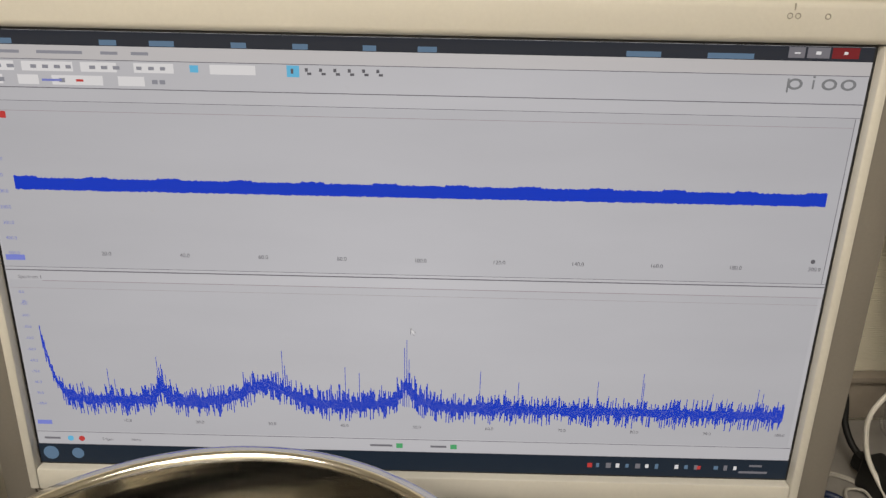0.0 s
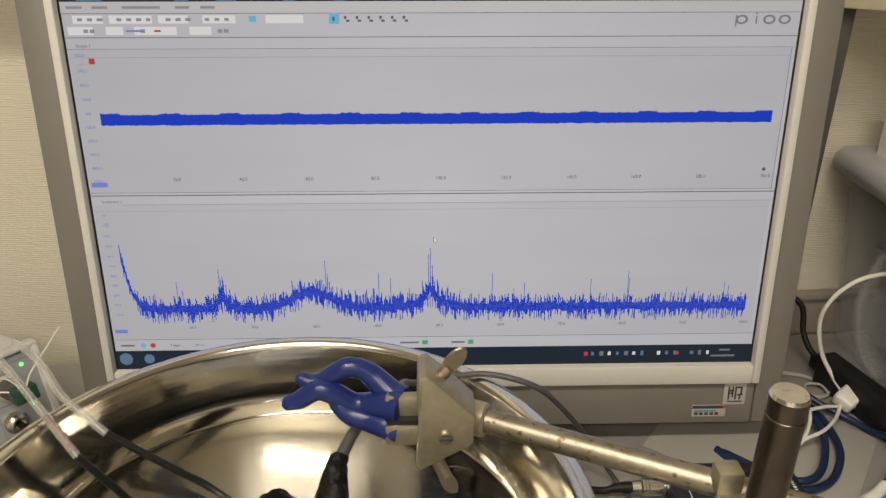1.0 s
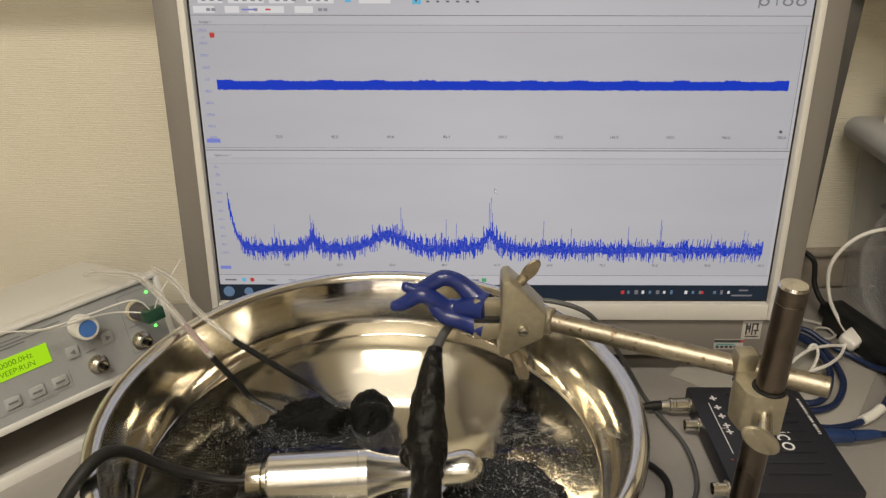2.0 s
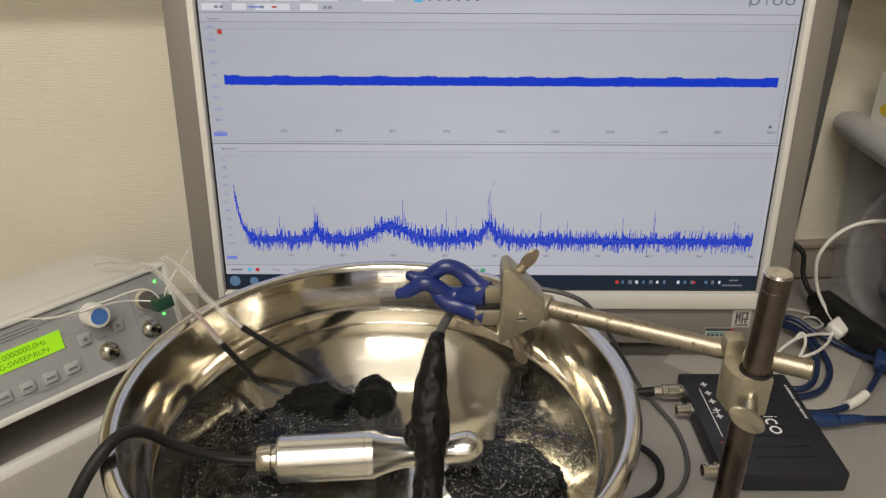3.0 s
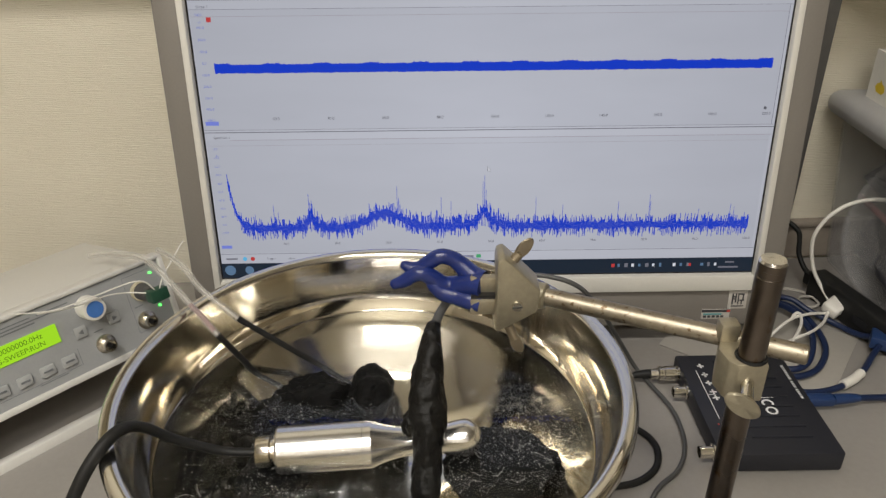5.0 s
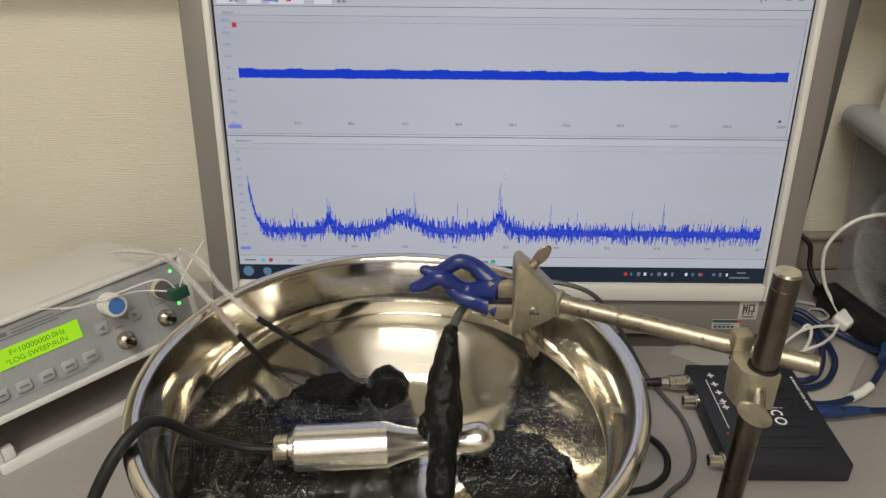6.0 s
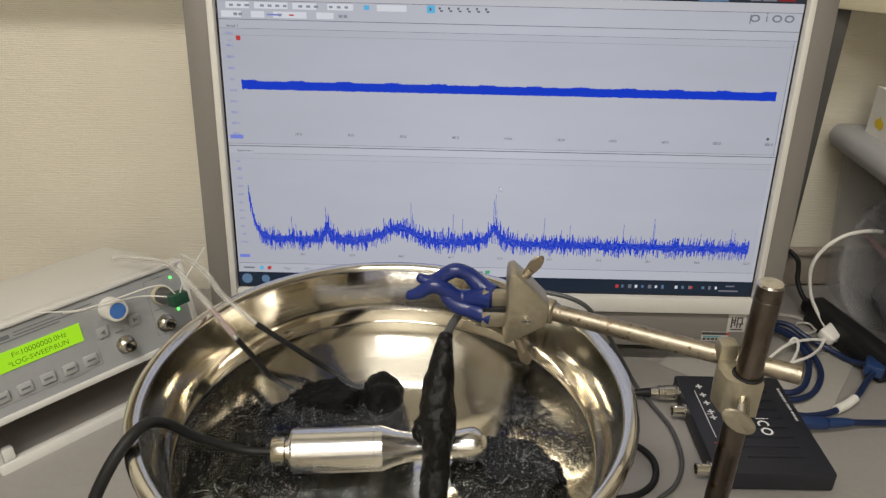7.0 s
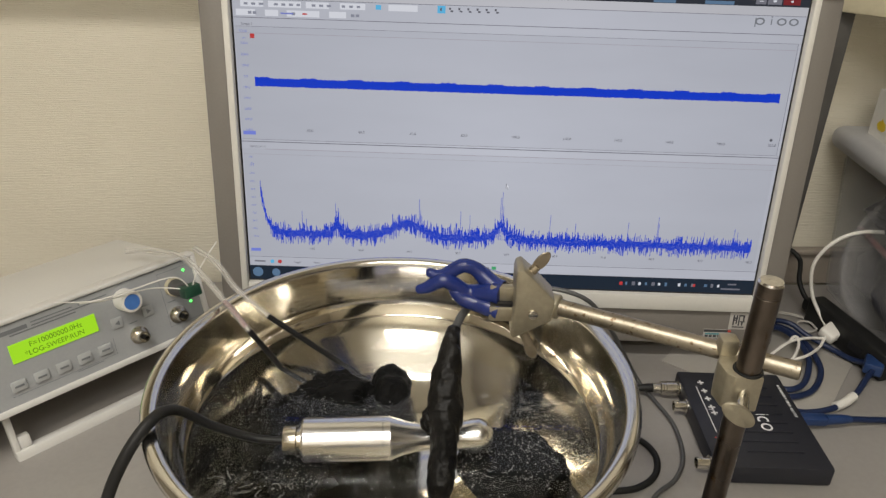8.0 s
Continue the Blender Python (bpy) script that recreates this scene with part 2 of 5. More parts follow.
def thing(name, m, label, category, group="", kind=""):
    ob = new(name)
    ob.empty_display_size = 0.02
    ob.matrix_basis = m
    PLACE[ob] = m
    return tagged(ob, label, category, group, kind)


def part(name, bm, material, parent=None, label="", smooth=True, world_space=False):
    """Links a bmesh as one mesh object under a thing or a part."""
    if world_space and parent is not None:
        bm.transform(PLACE[parent].inverted())
    mesh = bpy.data.meshes.new(name)
    bm.normal_update()
    bm.to_mesh(mesh)
    bm.free()
    for p in mesh.polygons:
        p.use_smooth = smooth
    if smooth:
        mesh.set_sharp_from_angle(angle=radians(38))
    mesh.materials.append(material)
    ob = new(name, mesh)
    if parent is not None:
        ob.parent = parent
        PLACE[ob] = PLACE.get(parent, Matrix())
    return tagged(ob, label)


def solo(name, bm, material, label, category, kind="", smooth=True, origin=None, group=""):
    """A thing that is one mesh; origin puts its base there."""
    if origin is not None:
        bm.transform(Matrix.Translation(origin).inverted())
    ob = part(name, bm, material, None, "", smooth)
    if origin is not None:
        ob.location = origin
    return tagged(ob, label, category, group, kind)


def box(x0, x1, y0, y1, z0, z1, bevel=0.0, bm=None, seg=2):
    own = bmesh.new()
    bmesh.ops.create_cube(own, size=1)
    bmesh.ops.transform(own, matrix=Matrix.Translation(((x0 + x1) / 2, (y0 + y1) / 2, (z0 + z1) / 2)) @ Matrix.Diagonal((x1 - x0, y1 - y0, z1 - z0, 1)), verts=own.verts)
    if bevel:
        bmesh.ops.bevel(own, geom=own.edges[:], offset=bevel, segments=seg, profile=0.5, affect="EDGES")
    return merge(bm, own)


def merge(bm, own):
    if bm is None:
        return own
    tmp = bpy.data.meshes.new("tmp")
    own.to_mesh(tmp)
    own.free()
    bm.from_mesh(tmp)
    bpy.data.meshes.remove(tmp)
    return bm


def moved(own, m):
    own.transform(m)
    return own


def lathe(profile, n=48, bm=None, m=None, cap=True):
    """Turns (radius, height) pairs about z."""
    own = bmesh.new()
    rings = []
    for r, z in profile:
        if r < 1e-6:
            rings.append([own.verts.new((0, 0, z))])
        else:
            rings.append([own.verts.new((r * math.cos(2 * math.pi * i / n), r * math.sin(2 * math.pi * i / n), z)) for i in range(n)])
    for a, b in zip(rings, rings[1:]):
        for i in range(n):
            j = (i + 1) % n
            quad = [a[i % len(a)], a[j % len(a)], b[j % len(b)], b[i % len(b)]]
            seen = []
            for v in quad:
                if v not in seen:
                    seen.append(v)
            if len(seen) > 2:
                own.faces.new(seen)
    if cap:
        for ring in (rings[0], rings[-1]):
            if len(ring) > 2:
                own.faces.new(ring)
    bmesh.ops.recalc_face_normals(own, faces=own.faces[:])
    if m is not None:
        own.transform(m)
    return merge(bm, own)


def along(a, b):
    """The pose whose z runs from a to b."""
    a, b = Vector(a), Vector(b)
    return Matrix.Translation(a) @ (b - a).to_track_quat("Z", "Y").to_matrix().to_4x4()


def rod(a, b, r, bm=None, n=24, bevel=0.0):
    length = (Vector(b) - Vector(a)).length
    e = bevel
    prof = [(r - e, 0), (r, e), (r, length - e), (r - e, length)] if e else [(r, 0), (r, length)]
    return lathe(prof, n, bm, along(a, b))


def smooth_line(points, steps=10):
    pts = [Vector(p) for p in points]
    pts = [2 * pts[0] - pts[1]] + pts + [2 * pts[-1] - pts[-2]]
    out = []
    for p0, p1, p2, p3 in zip(pts, pts[1:], pts[2:], pts[3:]):
        for k in range(steps):
            t = k / steps
            out.append(0.5 * (2 * p1 + (p2 - p0) * t + (2 * p0 - 5 * p1 + 4 * p2 - p3) * t * t + (3 * p1 - 3 * p2 + p3 - p0) * t ** 3))
    out.append(pts[-2])
    return out


def sweep(points, radius, n=10, steps=10, bm=None, straight=False, jitter=0.0, seed=3):
    """A round strand along a line of points; radius is a number or one number a point."""
    line = [Vector(p) for p in points] if straight else smooth_line(points, steps)
    count = len(points)
    own = bmesh.new()
    rng = random.Random(seed)
    up = Vector((0.03, 0.05, 1)).normalized()
    rings = []
    normal = None
    for i, p in enumerate(line):
        d = (line[min(i + 1, len(line) - 1)] - line[max(i - 1, 0)]).normalized()
        if normal is None:
            normal = d.orthogonal().normalized()
        normal = (normal - d * normal.dot(d)).normalized()
        side = d.cross(normal)
        if isinstance(radius, (int, float)):
            r = radius
        else:
            k = i / (len(line) - 1) * (count - 1)
            lo = min(int(k), count - 2)
            r = radius[lo] + (radius[lo + 1] - radius[lo]) * (k - lo)
        ring = []
        for j in range(n):
            a = 2 * math.pi * j / n
            rr = r * (1 + jitter * (rng.random() - 0.5))
            ring.append(own.verts.new(p + (normal * math.cos(a) + side * math.sin(a)) * rr))
        rings.append(ring)
    for a, b in zip(rings, rings[1:]):
        for j in range(n):
            own.faces.new((a[j], a[(j + 1) % n], b[(j + 1) % n], b[j]))
    own.faces.new(rings[0])
    own.faces.new(rings[-1])
    bmesh.ops.recalc_face_normals(own, faces=own.faces[:])
    return merge(bm, own)


def blob(centre, size, seed, rough=0.28, freq=3.0, subdiv=4, bm=None, fine=0.08, square=False):
    """An uneven lump: a ball pushed in and out by noise."""
    own = bmesh.new()
    bmesh.ops.create_icosphere(own, subdivisions=subdiv, radius=1)
    off = Vector((seed * 3.7, seed * 1.3, seed * 7.1))
    for v in own.verts:
        k = 1 + rough * noise.noise(v.co * freq + off) + fine * noise.noise(v.co * freq * 5 + off)
        if square:
            z = min(abs(v.co.z), 0.999)
            w = math.sqrt((1 - z ** 5) / (1 - z * z))
            v.co.x, v.co.y = v.co.x * w, v.co.y * w
        v.co = Vector((v.co.x * size[0], v.co.y * size[1], v.co.z * size[2])) * k + Vector(centre)
    return merge(bm, own)


def plate(outline, thick, m=None, bm=None, bevel=0.0):
    """A flat plate from an outline in x and z, with its thickness along y."""
    own = bmesh.new()
    vs = [own.verts.new((x, 0, z)) for x, z in outline]
    face = own.faces.new(vs)
    got = bmesh.ops.extrude_face_region(own, geom=[face])
    bmesh.ops.translate(own, vec=(0, thick, 0), verts=[g for g in got["geom"] if isinstance(g, bmesh.types.BMVert)])
    bmesh.ops.recalc_face_normals(own, faces=own.faces[:])
    if bevel:
        bmesh.ops.bevel(own, geom=own.edges[:], offset=bevel, segments=2, profile=0.5, affect="EDGES")
    if m is not None:
        own.transform(m)
    return merge(bm, own)


def lettering(text, height, m, align="CENTER", bold=0.0):
    """Words as a thin mesh, readable from -y, its middle at the origin of m."""
    curve = bpy.data.curves.new("words", "FONT")
    curve.body, curve.size, curve.align_x, curve.align_y = text, height / 0.7, align, "CENTER"
    curve.offset = bold
    ob = bpy.data.objects.new("words", curve)
    mesh = bpy.data.meshes.new_from_object(ob)
    own = bmesh.new()
    own.from_mesh(mesh)
    own.transform(m @ pose(0, 0, 0, 90, 0, 0))
    bpy.data.objects.remove(ob)
    bpy.data.curves.remove(curve)
    bpy.data.meshes.remove(mesh)
    return own


def quad(u0, u1, v0, v1, y, bm=None):
    """A flat upright rectangle that faces -y."""
    own = bmesh.new() if bm is None else bm
    own.faces.new([own.verts.new(c) for c in ((u0, y, v0), (u1, y, v0), (u1, y, v1), (u0, y, v1))])
    return own


def torus(R, r, m, bm=None, n=40, k=10):
    own = bmesh.new()
    rings = [[own.verts.new(((R + r * math.cos(b)) * math.cos(a), (R + r * math.cos(b)) * math.sin(a), r * math.sin(b)))
              for b in [2 * math.pi * j / k for j in range(k)]] for a in [2 * math.pi * i / n for i in range(n)]]
    for i in range(n):
        for j in range(k):
            own.faces.new((rings[i][j], rings[(i + 1) % n][j], rings[(i + 1) % n][(j + 1) % k], rings[i][(j + 1) % k]))
    bmesh.ops.recalc_face_normals(own, faces=own.faces[:])
    own.transform(m)
    return merge(bm, own)


# ---- structure ----
WALL = pose(0, 0.15, 0, 0, 0, 3.0)
bm = box(-2.3, 2.3, 0, 0.12, FLOOR, CEIL)
wall = solo("wall_north", bm, M_WALL, "cream ribbed wallpaper on the wall behind the desk", "wall", "structure", False)
wall.matrix_basis = WALL
bm = box(0.15, 1.3, -0.007, -0.0005, 0.0, 0.040, 0.001)
box(0.15, 1.3, -0.012, -0.0005, 0.040, 0.047, 0.002, bm)
trim = solo("trim", bm, M_TRIM, "smooth grey-brown rail along the wall behind the desk", "trim", "structure")
trim.matrix_basis = WALL
# unseen shell of the room, added; its tones set what the bowl mirrors
solo("wall_west", box(-2.2, -2.08, -2.6, 0.4, FLOOR, CEIL), M_DARKWALL, "unseen brown side wall that closes the room", "wall", "structure", False)
solo("wall_east", box(2.08, 2.2, -2.6, 0.4, FLOOR, CEIL), M_DARKWALL, "unseen brown side wall that closes the room", "wall", "structure", False)
solo("wall_south", box(-2.2, 2.2, -2.72, -2.6, FLOOR, CEIL), M_ROOM, "unseen plain beige wall that closes the room", "wall", "structure", False)
solo("floor", box(-2.3, 2.3, -2.72, 0.4, FLOOR - 0.1, FLOOR), M_FLOOR, "dull brown vinyl floor", "floor", "structure", False)
solo("ceiling", box(-2.3, 2.3, -2.72, 0.4, CEIL, CEIL + 0.1), M_CEIL, "white boarded ceiling", "ceiling", "structure", False)

for lamp_x, lamp_y, lamp_w in LAMPS:
    fitting = thing("ceiling_light", pose(lamp_x, lamp_y, CEIL - HANG), "unseen white ceiling fitting with a long glowing diffuser", "ceiling light", "ceiling lights")
    bm = box(-0.62, 0.62, -0.09, 0.09, -0.045, 0, 0.004)
    part("frame", bm, M_BEZEL, fitting)
    for x in (-0.4, 0.4):
        part("hanger", rod((x, 0, -0.002), (x, 0, HANG + 0.001), 0.006, None, 12), M_BEZEL, fitting)
    part("diffuser", box(-0.60, 0.60, -0.07, 0.07, -0.058, -0.046, 0.004), M_TUBEGLOW, fitting, "glowing diffuser")

# the desk: a laminate top with its legs
desk = thing("desk", pose(0, -0.3, FLOOR), "pale grey laminate desk against the papered wall", "desk")
bm = bmesh.new()
for x, y in ((-1.25, -0.95), (1.25, -0.95), (1.25, 0.207), (-1.25, 0.077)):
    bm.verts.new((x, y, -0.03))
face = bm.faces.new(bm.verts)
got = bmesh.ops.extrude_face_region(bm, geom=[face])
bmesh.ops.translate(bm, vec=(0, 0, 0.03), verts=[g for g in got["geom"] if isinstance(g, bmesh.types.BMVert)])
bmesh.ops.recalc_face_normals(bm, faces=bm.faces[:])
bmesh.ops.bevel(bm, geom=bm.edges[:], offset=0.002, segments=2, profile=0.5, affect="EDGES")
part("desktop", bm, M_DESK, desk, world_space=True)
for x in (-1.15, 1.15):
    for y in (-0.87, 0.0):
        part("leg", box(x - 0.025, x + 0.025, y - 0.025, y + 0.025, FLOOR, -0.031, 0.003), M_DARKGREY, desk, world_space=True)

# an unseen shelf, added high on the wall so its edge shades the wallpaper's top
shelf = thing("wall_shelf", WALL @ pose(0, 0, 0.41), "unseen beige board shelf high on the papered wall", "shelf")
part("board", box(-1.25, 0.22, -0.103, -0.001, 0, 0.02, 0.002), M_BEIGE, shelf)
for x in (-1.0, -0.35, 0.15):
    part("bracket", box(x - 0.012, x + 0.012, -0.08, -0.001, -0.006, -0.0005, 0.001), M_DARKGREY, shelf)

# ---- the monitor ----
monitor = thing("computer_monitor", SCREEN, "cream and taupe wide monitor showing two blue measurement graphs", "monitor")
U0 = 0.002
IN, MID, OUT = 0.2385, 0.2445, 0.2652
bm = box(U0 - OUT + 0.004, U0 + OUT - 0.004, 0.012, 0.040, -0.050, 0.282, 0.006)
part("back_shell", bm, M_TAUPE, monitor)
bm = box(U0 - 0.16, U0 + 0.16, 0.040, 0.062, 0.02, 0.24, 0.012)
part("back_bulge", bm, M_TAUPE, monitor)
# taupe outer strips and chin
part("side_strip", box(U0 - OUT, U0 - MID, 0.0, 0.030, -0.0565, 0.2650, 0.0025), M_TAUPE, monitor, "taupe side strip")
part("side_strip", box(U0 + MID, U0 + OUT, 0.0, 0.030, -0.0565, 0.2650, 0.0025), M_TAUPE, monitor, "taupe side strip")
part("chin", box(U0 - MID + 0.0002, U0 + MID - 0.0002, 0.0, 0.030, -0.0565, -0.0195, 0.002), M_TAUPE, monitor, "taupe lower band")
# cream bezel: four bevelled bars
bz = -0.0055
part("bezel_bar", box(U0 - MID, U0 - IN, bz, 0.02, -0.0192, 0.2655, 0.0016), M_BEZEL, monitor, "cream bezel")
part("bezel_bar", box(U0 + IN, U0 + MID, bz, 0.02, -0.0192, 0.2655, 0.0016), M_BEZEL, monitor, "cream bezel")
part("bezel_bar", box(U0 - IN, U0 + IN, bz, 0.02, -0.0192, -0.0036, 0.0016), M_BEZEL, monitor, "cream bezel")
bm = box(U0 - OUT, U0 + OUT, bz, 0.034, 0.2660, 0.2870, 0.004, seg=4)
part("top_bar", bm, M_BEZEL, monitor, "cream top bar with small embossed marks")
for u in (0.1895, 0.1935, 0.2085):
    part("mark", torus(0.0013, 0.0003, pose(u, bz - 0.0001, 0.2795, 90, 0, 0), n=16, k=6), M_GREYWIRE, monitor)
part("mark", box(0.1912, 0.1918, bz - 0.0004, bz + 0.001, 0.2822, 0.2855), M_GREYWIRE, monitor)
part("gap_frame", box(U0 - IN, U0 + IN, 0.0012, 0.014, -0.0036, 0.2660), M_BLACKGAP, monitor, "black inner edge")

# stand
neck = bmesh.new()
box(-0.045, 0.045, 0.055, 0.085, 0.012, 0.20, 0.008, neck)
part("neck", neck, M_TAUPE, monitor, world_space=True)
part("foot", box(-0.115, 0.115, -0.02, 0.125, 0, 0.014, 0.006), M_TAUPE, monitor, world_space=True)

# two stickers on the chin
st = -0.0006
part("sticker", box(0.2225, 0.2395, st, 0.001, -0.0395, -0.0215, 0.0003), M_LABELWHITE, monitor, "white square sticker with a dark mark")
bm = box(0.2255, 0.2300, st - 0.0003, st, -0.0280, -0.0265)
for a in ((0.2255, 0.2268, -0.0350, -0.0240), (0.2285, 0.2297, -0.0330, -0.0240), (0.2255, 0.2297, -0.0300, -0.0288), (0.2308, 0.2320, -0.0350, -0.0240),
          (0.2308, 0.2365, -0.0252, -0.0240), (0.2350, 0.2363, -0.0300, -0.0245), (0.2325, 0.2370, -0.0315, -0.0302), (0.2340, 0.2352, -0.0350, -0.0310), (0.2255, 0.2370, -0.0372, -0.0362)):
    box(a[0], a[1], st - 0.0003, st, a[2], a[3], 0, bm)
part("sticker_mark", bm, M_LABELINK, monitor, smooth=False)
part("sticker", box(0.1995, 0.2255, st, 0.001, -0.0500, -0.0400, 0.0003), M_LABELWHITE, monitor, "small oblong sticker with dark and red print")
bm = box(0.1995, 0.2255, st - 0.0003, st, -0.0428, -0.0402)
for k in range(5):
    box(0.2012 + 0.004 * k, 0.2040 + 0.004 * k, st - 0.0003, st, -0.0483, -0.0462, 0, bm)
part("sticker_mark", bm, M_LABELINK, monitor, smooth=False)
part("sticker_mark", box(0.2225, 0.2254, st - 0.0005, st - 0.0003, -0.0426, -0.0404), M_REDINK, monitor, smooth=False)
part("sticker_mark", box(0.2012, 0.2180, st - 0.0003, st, -0.0456, -0.0440), M_TEAL, monitor, smooth=False)

# ---- what the screen shows ----
bm = quad(-0.2348, 0.2388, -0.0018, 0.2645, 0.0008)
display = part("display", bm, S_BACK, monitor, "lit screen with two graphs", False)
L0, L1, L2, L3, L4 = 0.0005, 0.0002, -0.0001, -0.0004, -0.0007
UL, UR = -0.2348, 0.2388


def ui(name, bm, material, label=""):
    return part(name, bm, material, display, label, False)


ui("title_bar", quad(UL, UR, 0.2570, 0.2644, L0), S_DARK)
rng = random.Random(11)
for u, w in ((-0.216, 0.016), (-0.158, 0.009), (-0.130, 0.013), (-0.090, 0.008), (-0.058, 0.008), (-0.022, 0.007), (0.008, 0.010), (0.120, 0.018), (0.165, 0.024)):
    ui("title_sheen", quad(u - w / 2, u + w / 2, 0.2574, 0.2602, L1), S_SHEEN)
ui("close_button", quad(0.2170, 0.2310, 0.2585, 0.2640, L1), S_DULLRED)
ui("window_button", quad(0.1945, 0.2030, 0.2585, 0.2640, L1), S_LINE)
ui("window_button", quad(0.2042, 0.2158, 0.2585, 0.2640, L1), S_LINE)
bm = quad(0.1975, 0.2005, 0.2607, 0.2614, L2)
quad(0.2085, 0.2112, 0.2604, 0.2620, L2, bm)
quad(0.2230, 0.2250, 0.2606, 0.2620, L2, bm)
ui("button_sign", bm, S_WHITE)
ui("menu_bar", quad(UL, UR, 0.2500, 0.2570, L0), S_MENU)
for u, w in ((-0.226, 0.010), (-0.210, 0.010), (-0.184, 0.024), (-0.158, 0.009), (-0.142, 0.009)):
    ui("menu_word", quad(u - w / 2, u + w / 2, 0.2527, 0.2543, L1), S_ICON)
for v0, v1 in ((0.2348, 0.2353), (0.2496, 0.2500), (0.2278, 0.2281)):
    ui("window_line", quad(UL, UR, v0, v1, L1), S_LINE)
# two rows of fields and tool buttons
for u0, u1, v0, v1 in ((-0.205, -0.178, 0.2437, 0.2487), (-0.174, -0.155, 0.2437, 0.2487), (-0.146, -0.125, 0.2437, 0.2487), (-0.106, -0.082, 0.2437, 0.2487),
                       (-0.232, -0.216, 0.2367, 0.2417), (-0.208, -0.197, 0.2367, 0.2417), (-0.190, -0.163, 0.2367, 0.2417), (-0.155, -0.141, 0.2367, 0.2417), (-0.228, -0.209, 0.2437, 0.2487)):
    ui("tool_field", quad(u0, u1, v0, v1, L1), S_WHITE)
for k in range(16):
    u = -0.225 + 0.0062 * k
    if k not in (3, 8, 12):
        ui("tool_icon", quad(u, u + 0.0026 + 0.0012 * rng.random(), 0.2452, 0.2470, L2), S_ICON)
for u in (-0.186, -0.137, -0.133, -0.222, -0.218):
    ui("tool_icon", quad(u, u + 0.003, 0.2380, 0.2402, L2), S_ICON)
ui("tool_button", quad(-0.0656, -0.0590, 0.2432, 0.2492, L1), S_CYAN, "bright blue tool button")
ui("tool_button", quad(-0.1165, -0.1120, 0.2445, 0.2482, L1), S_CYAN, "bright blue tool button")
for k in range(6):
    u = -0.0560 + 0.0075 * k
    bm = quad(u, u + 0.0016, 0.2462, 0.2480, L2)
    quad(u + 0.0012, u + 0.0034, 0.2445, 0.2458, L2, bm)
    ui("tool_icon", bm, S_TEXT)
ui("tool_icon", quad(-0.0634, -0.0620, 0.2450, 0.2476, L2), S_TEXT)
for u, w, v0, v1 in ((-0.195, 0.0105, 0.2386, 0.2398), (-0.177, 0.004, 0.2386, 0.2398)):
    ui("tool_word", quad(u, u + w, v0, v1, L3), S_RED if w < 0.005 else S_AXIS)
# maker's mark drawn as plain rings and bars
bm = bmesh.new()
for u in (0.2005, 0.2185, 0.2285):
    own = torus(0.0033, 0.0008, pose(u, L1, 0.2452, 90, 0, 0) @ Matrix.Diagonal((1, 0.72, 0.3, 1)), n=24, k=6)
    merge(bm, own)
quad(0.1964, 0.1974, 0.2408, 0.2480, L1, bm)
quad(0.2096, 0.2106, 0.2426, 0.2474, L1, bm)
quad(0.2094, 0.2108, 0.2485, 0.2494, L1, bm)
ui("mark", bm, S_LOGO)
# the two panes
ui("graph_pane", quad(-0.2335, 0.2362, 0.1325, 0.2274, L0), S_PANE)
ui("graph_pane", quad(-0.2335, 0.2362, 0.0218, 0.1240, L0), S_PANE)
for u0, u1, v0, v1 in ((UL, UR, 0.1300, 0.1307), (UL, UR, 0.1322, 0.1325), (UL, UR, 0.0208, 0.0212), (0.2358, 0.2362, 0.1325, 0.2274), (UL, UR, 0.0118, 0.0121)):
    ui("pane_line", quad(u0, u1, v0, v1, L1), S_LINE)
for u0, u1, v0, v1 in ((-0.2335, 0.2362, 0.2225, 0.2228), (-0.2140, UR, 0.1236, 0.1240), (-0.2335, 0.2362, 0.1190, 0.1192)):
    ui("pane_line", quad(u0, u1, v0, v1, L1), S_FAINT)


def words(name, text, u, v, height, material, align="CENTER"):
    return ui(name, lettering(text, height, pose(u, L3, v), align), material)


words("tab_title", "Scope 1", -0.2235, 0.2300, 0.0021, S_TEXT)
words("tab_title", "Spectrum 1", -0.2205, 0.1262, 0.0021, S_TEXT)
for k in range(1, 11):
    words("time_label", "%.1f" % (20 * k), -0.2190 + 0.0449 * k, 0.1415, 0.0023, S_TEXT)
    words("frequency_label", "%.1f" % (10 * k), -0.2207 + 0.0450 * k, 0.0305, 0.0021, S_TEXT)
for k, value in enumerate(("500.0", "300.0", "200.0", "100.0", "0.0", "100.0", "200.0", "300.0", "400.0", "500.0")):
    words("scale_label", value, -0.2270, 0.2235 - 0.0092 * k if k else 0.2240, 0.0020, S_AXIS)
for k in range(11):
    words("scale_label", "-%d.0" % (10 * k), -0.2275, 0.1165 - 0.0075 * k, 0.0017, S_AXIS)
words("scale_unit", "mV", -0.2265, 0.2185, 0.0016, S_AXIS)
words("scale_unit", "dBu", -0.2265, 0.1105, 0.0016, S_AXIS)
ui("scale_box", quad(-0.2325, -0.2215, 0.1365, 0.1398, L2), S_AXISBOX)
ui("scale_box", quad(-0.2325, -0.2235, 0.0265, 0.0295, L2), S_AXISBOX)
ui("end_marker", lathe([(0.0013, 0), (0.0013, 0.0002)], 12, None, pose(0.2285, L2, 0.1462, 90, 0, 0)), S_TEXT)
ui("overflow_mark", quad(-0.2215, -0.2178, 0.2185, 0.2222, L2), S_RED)

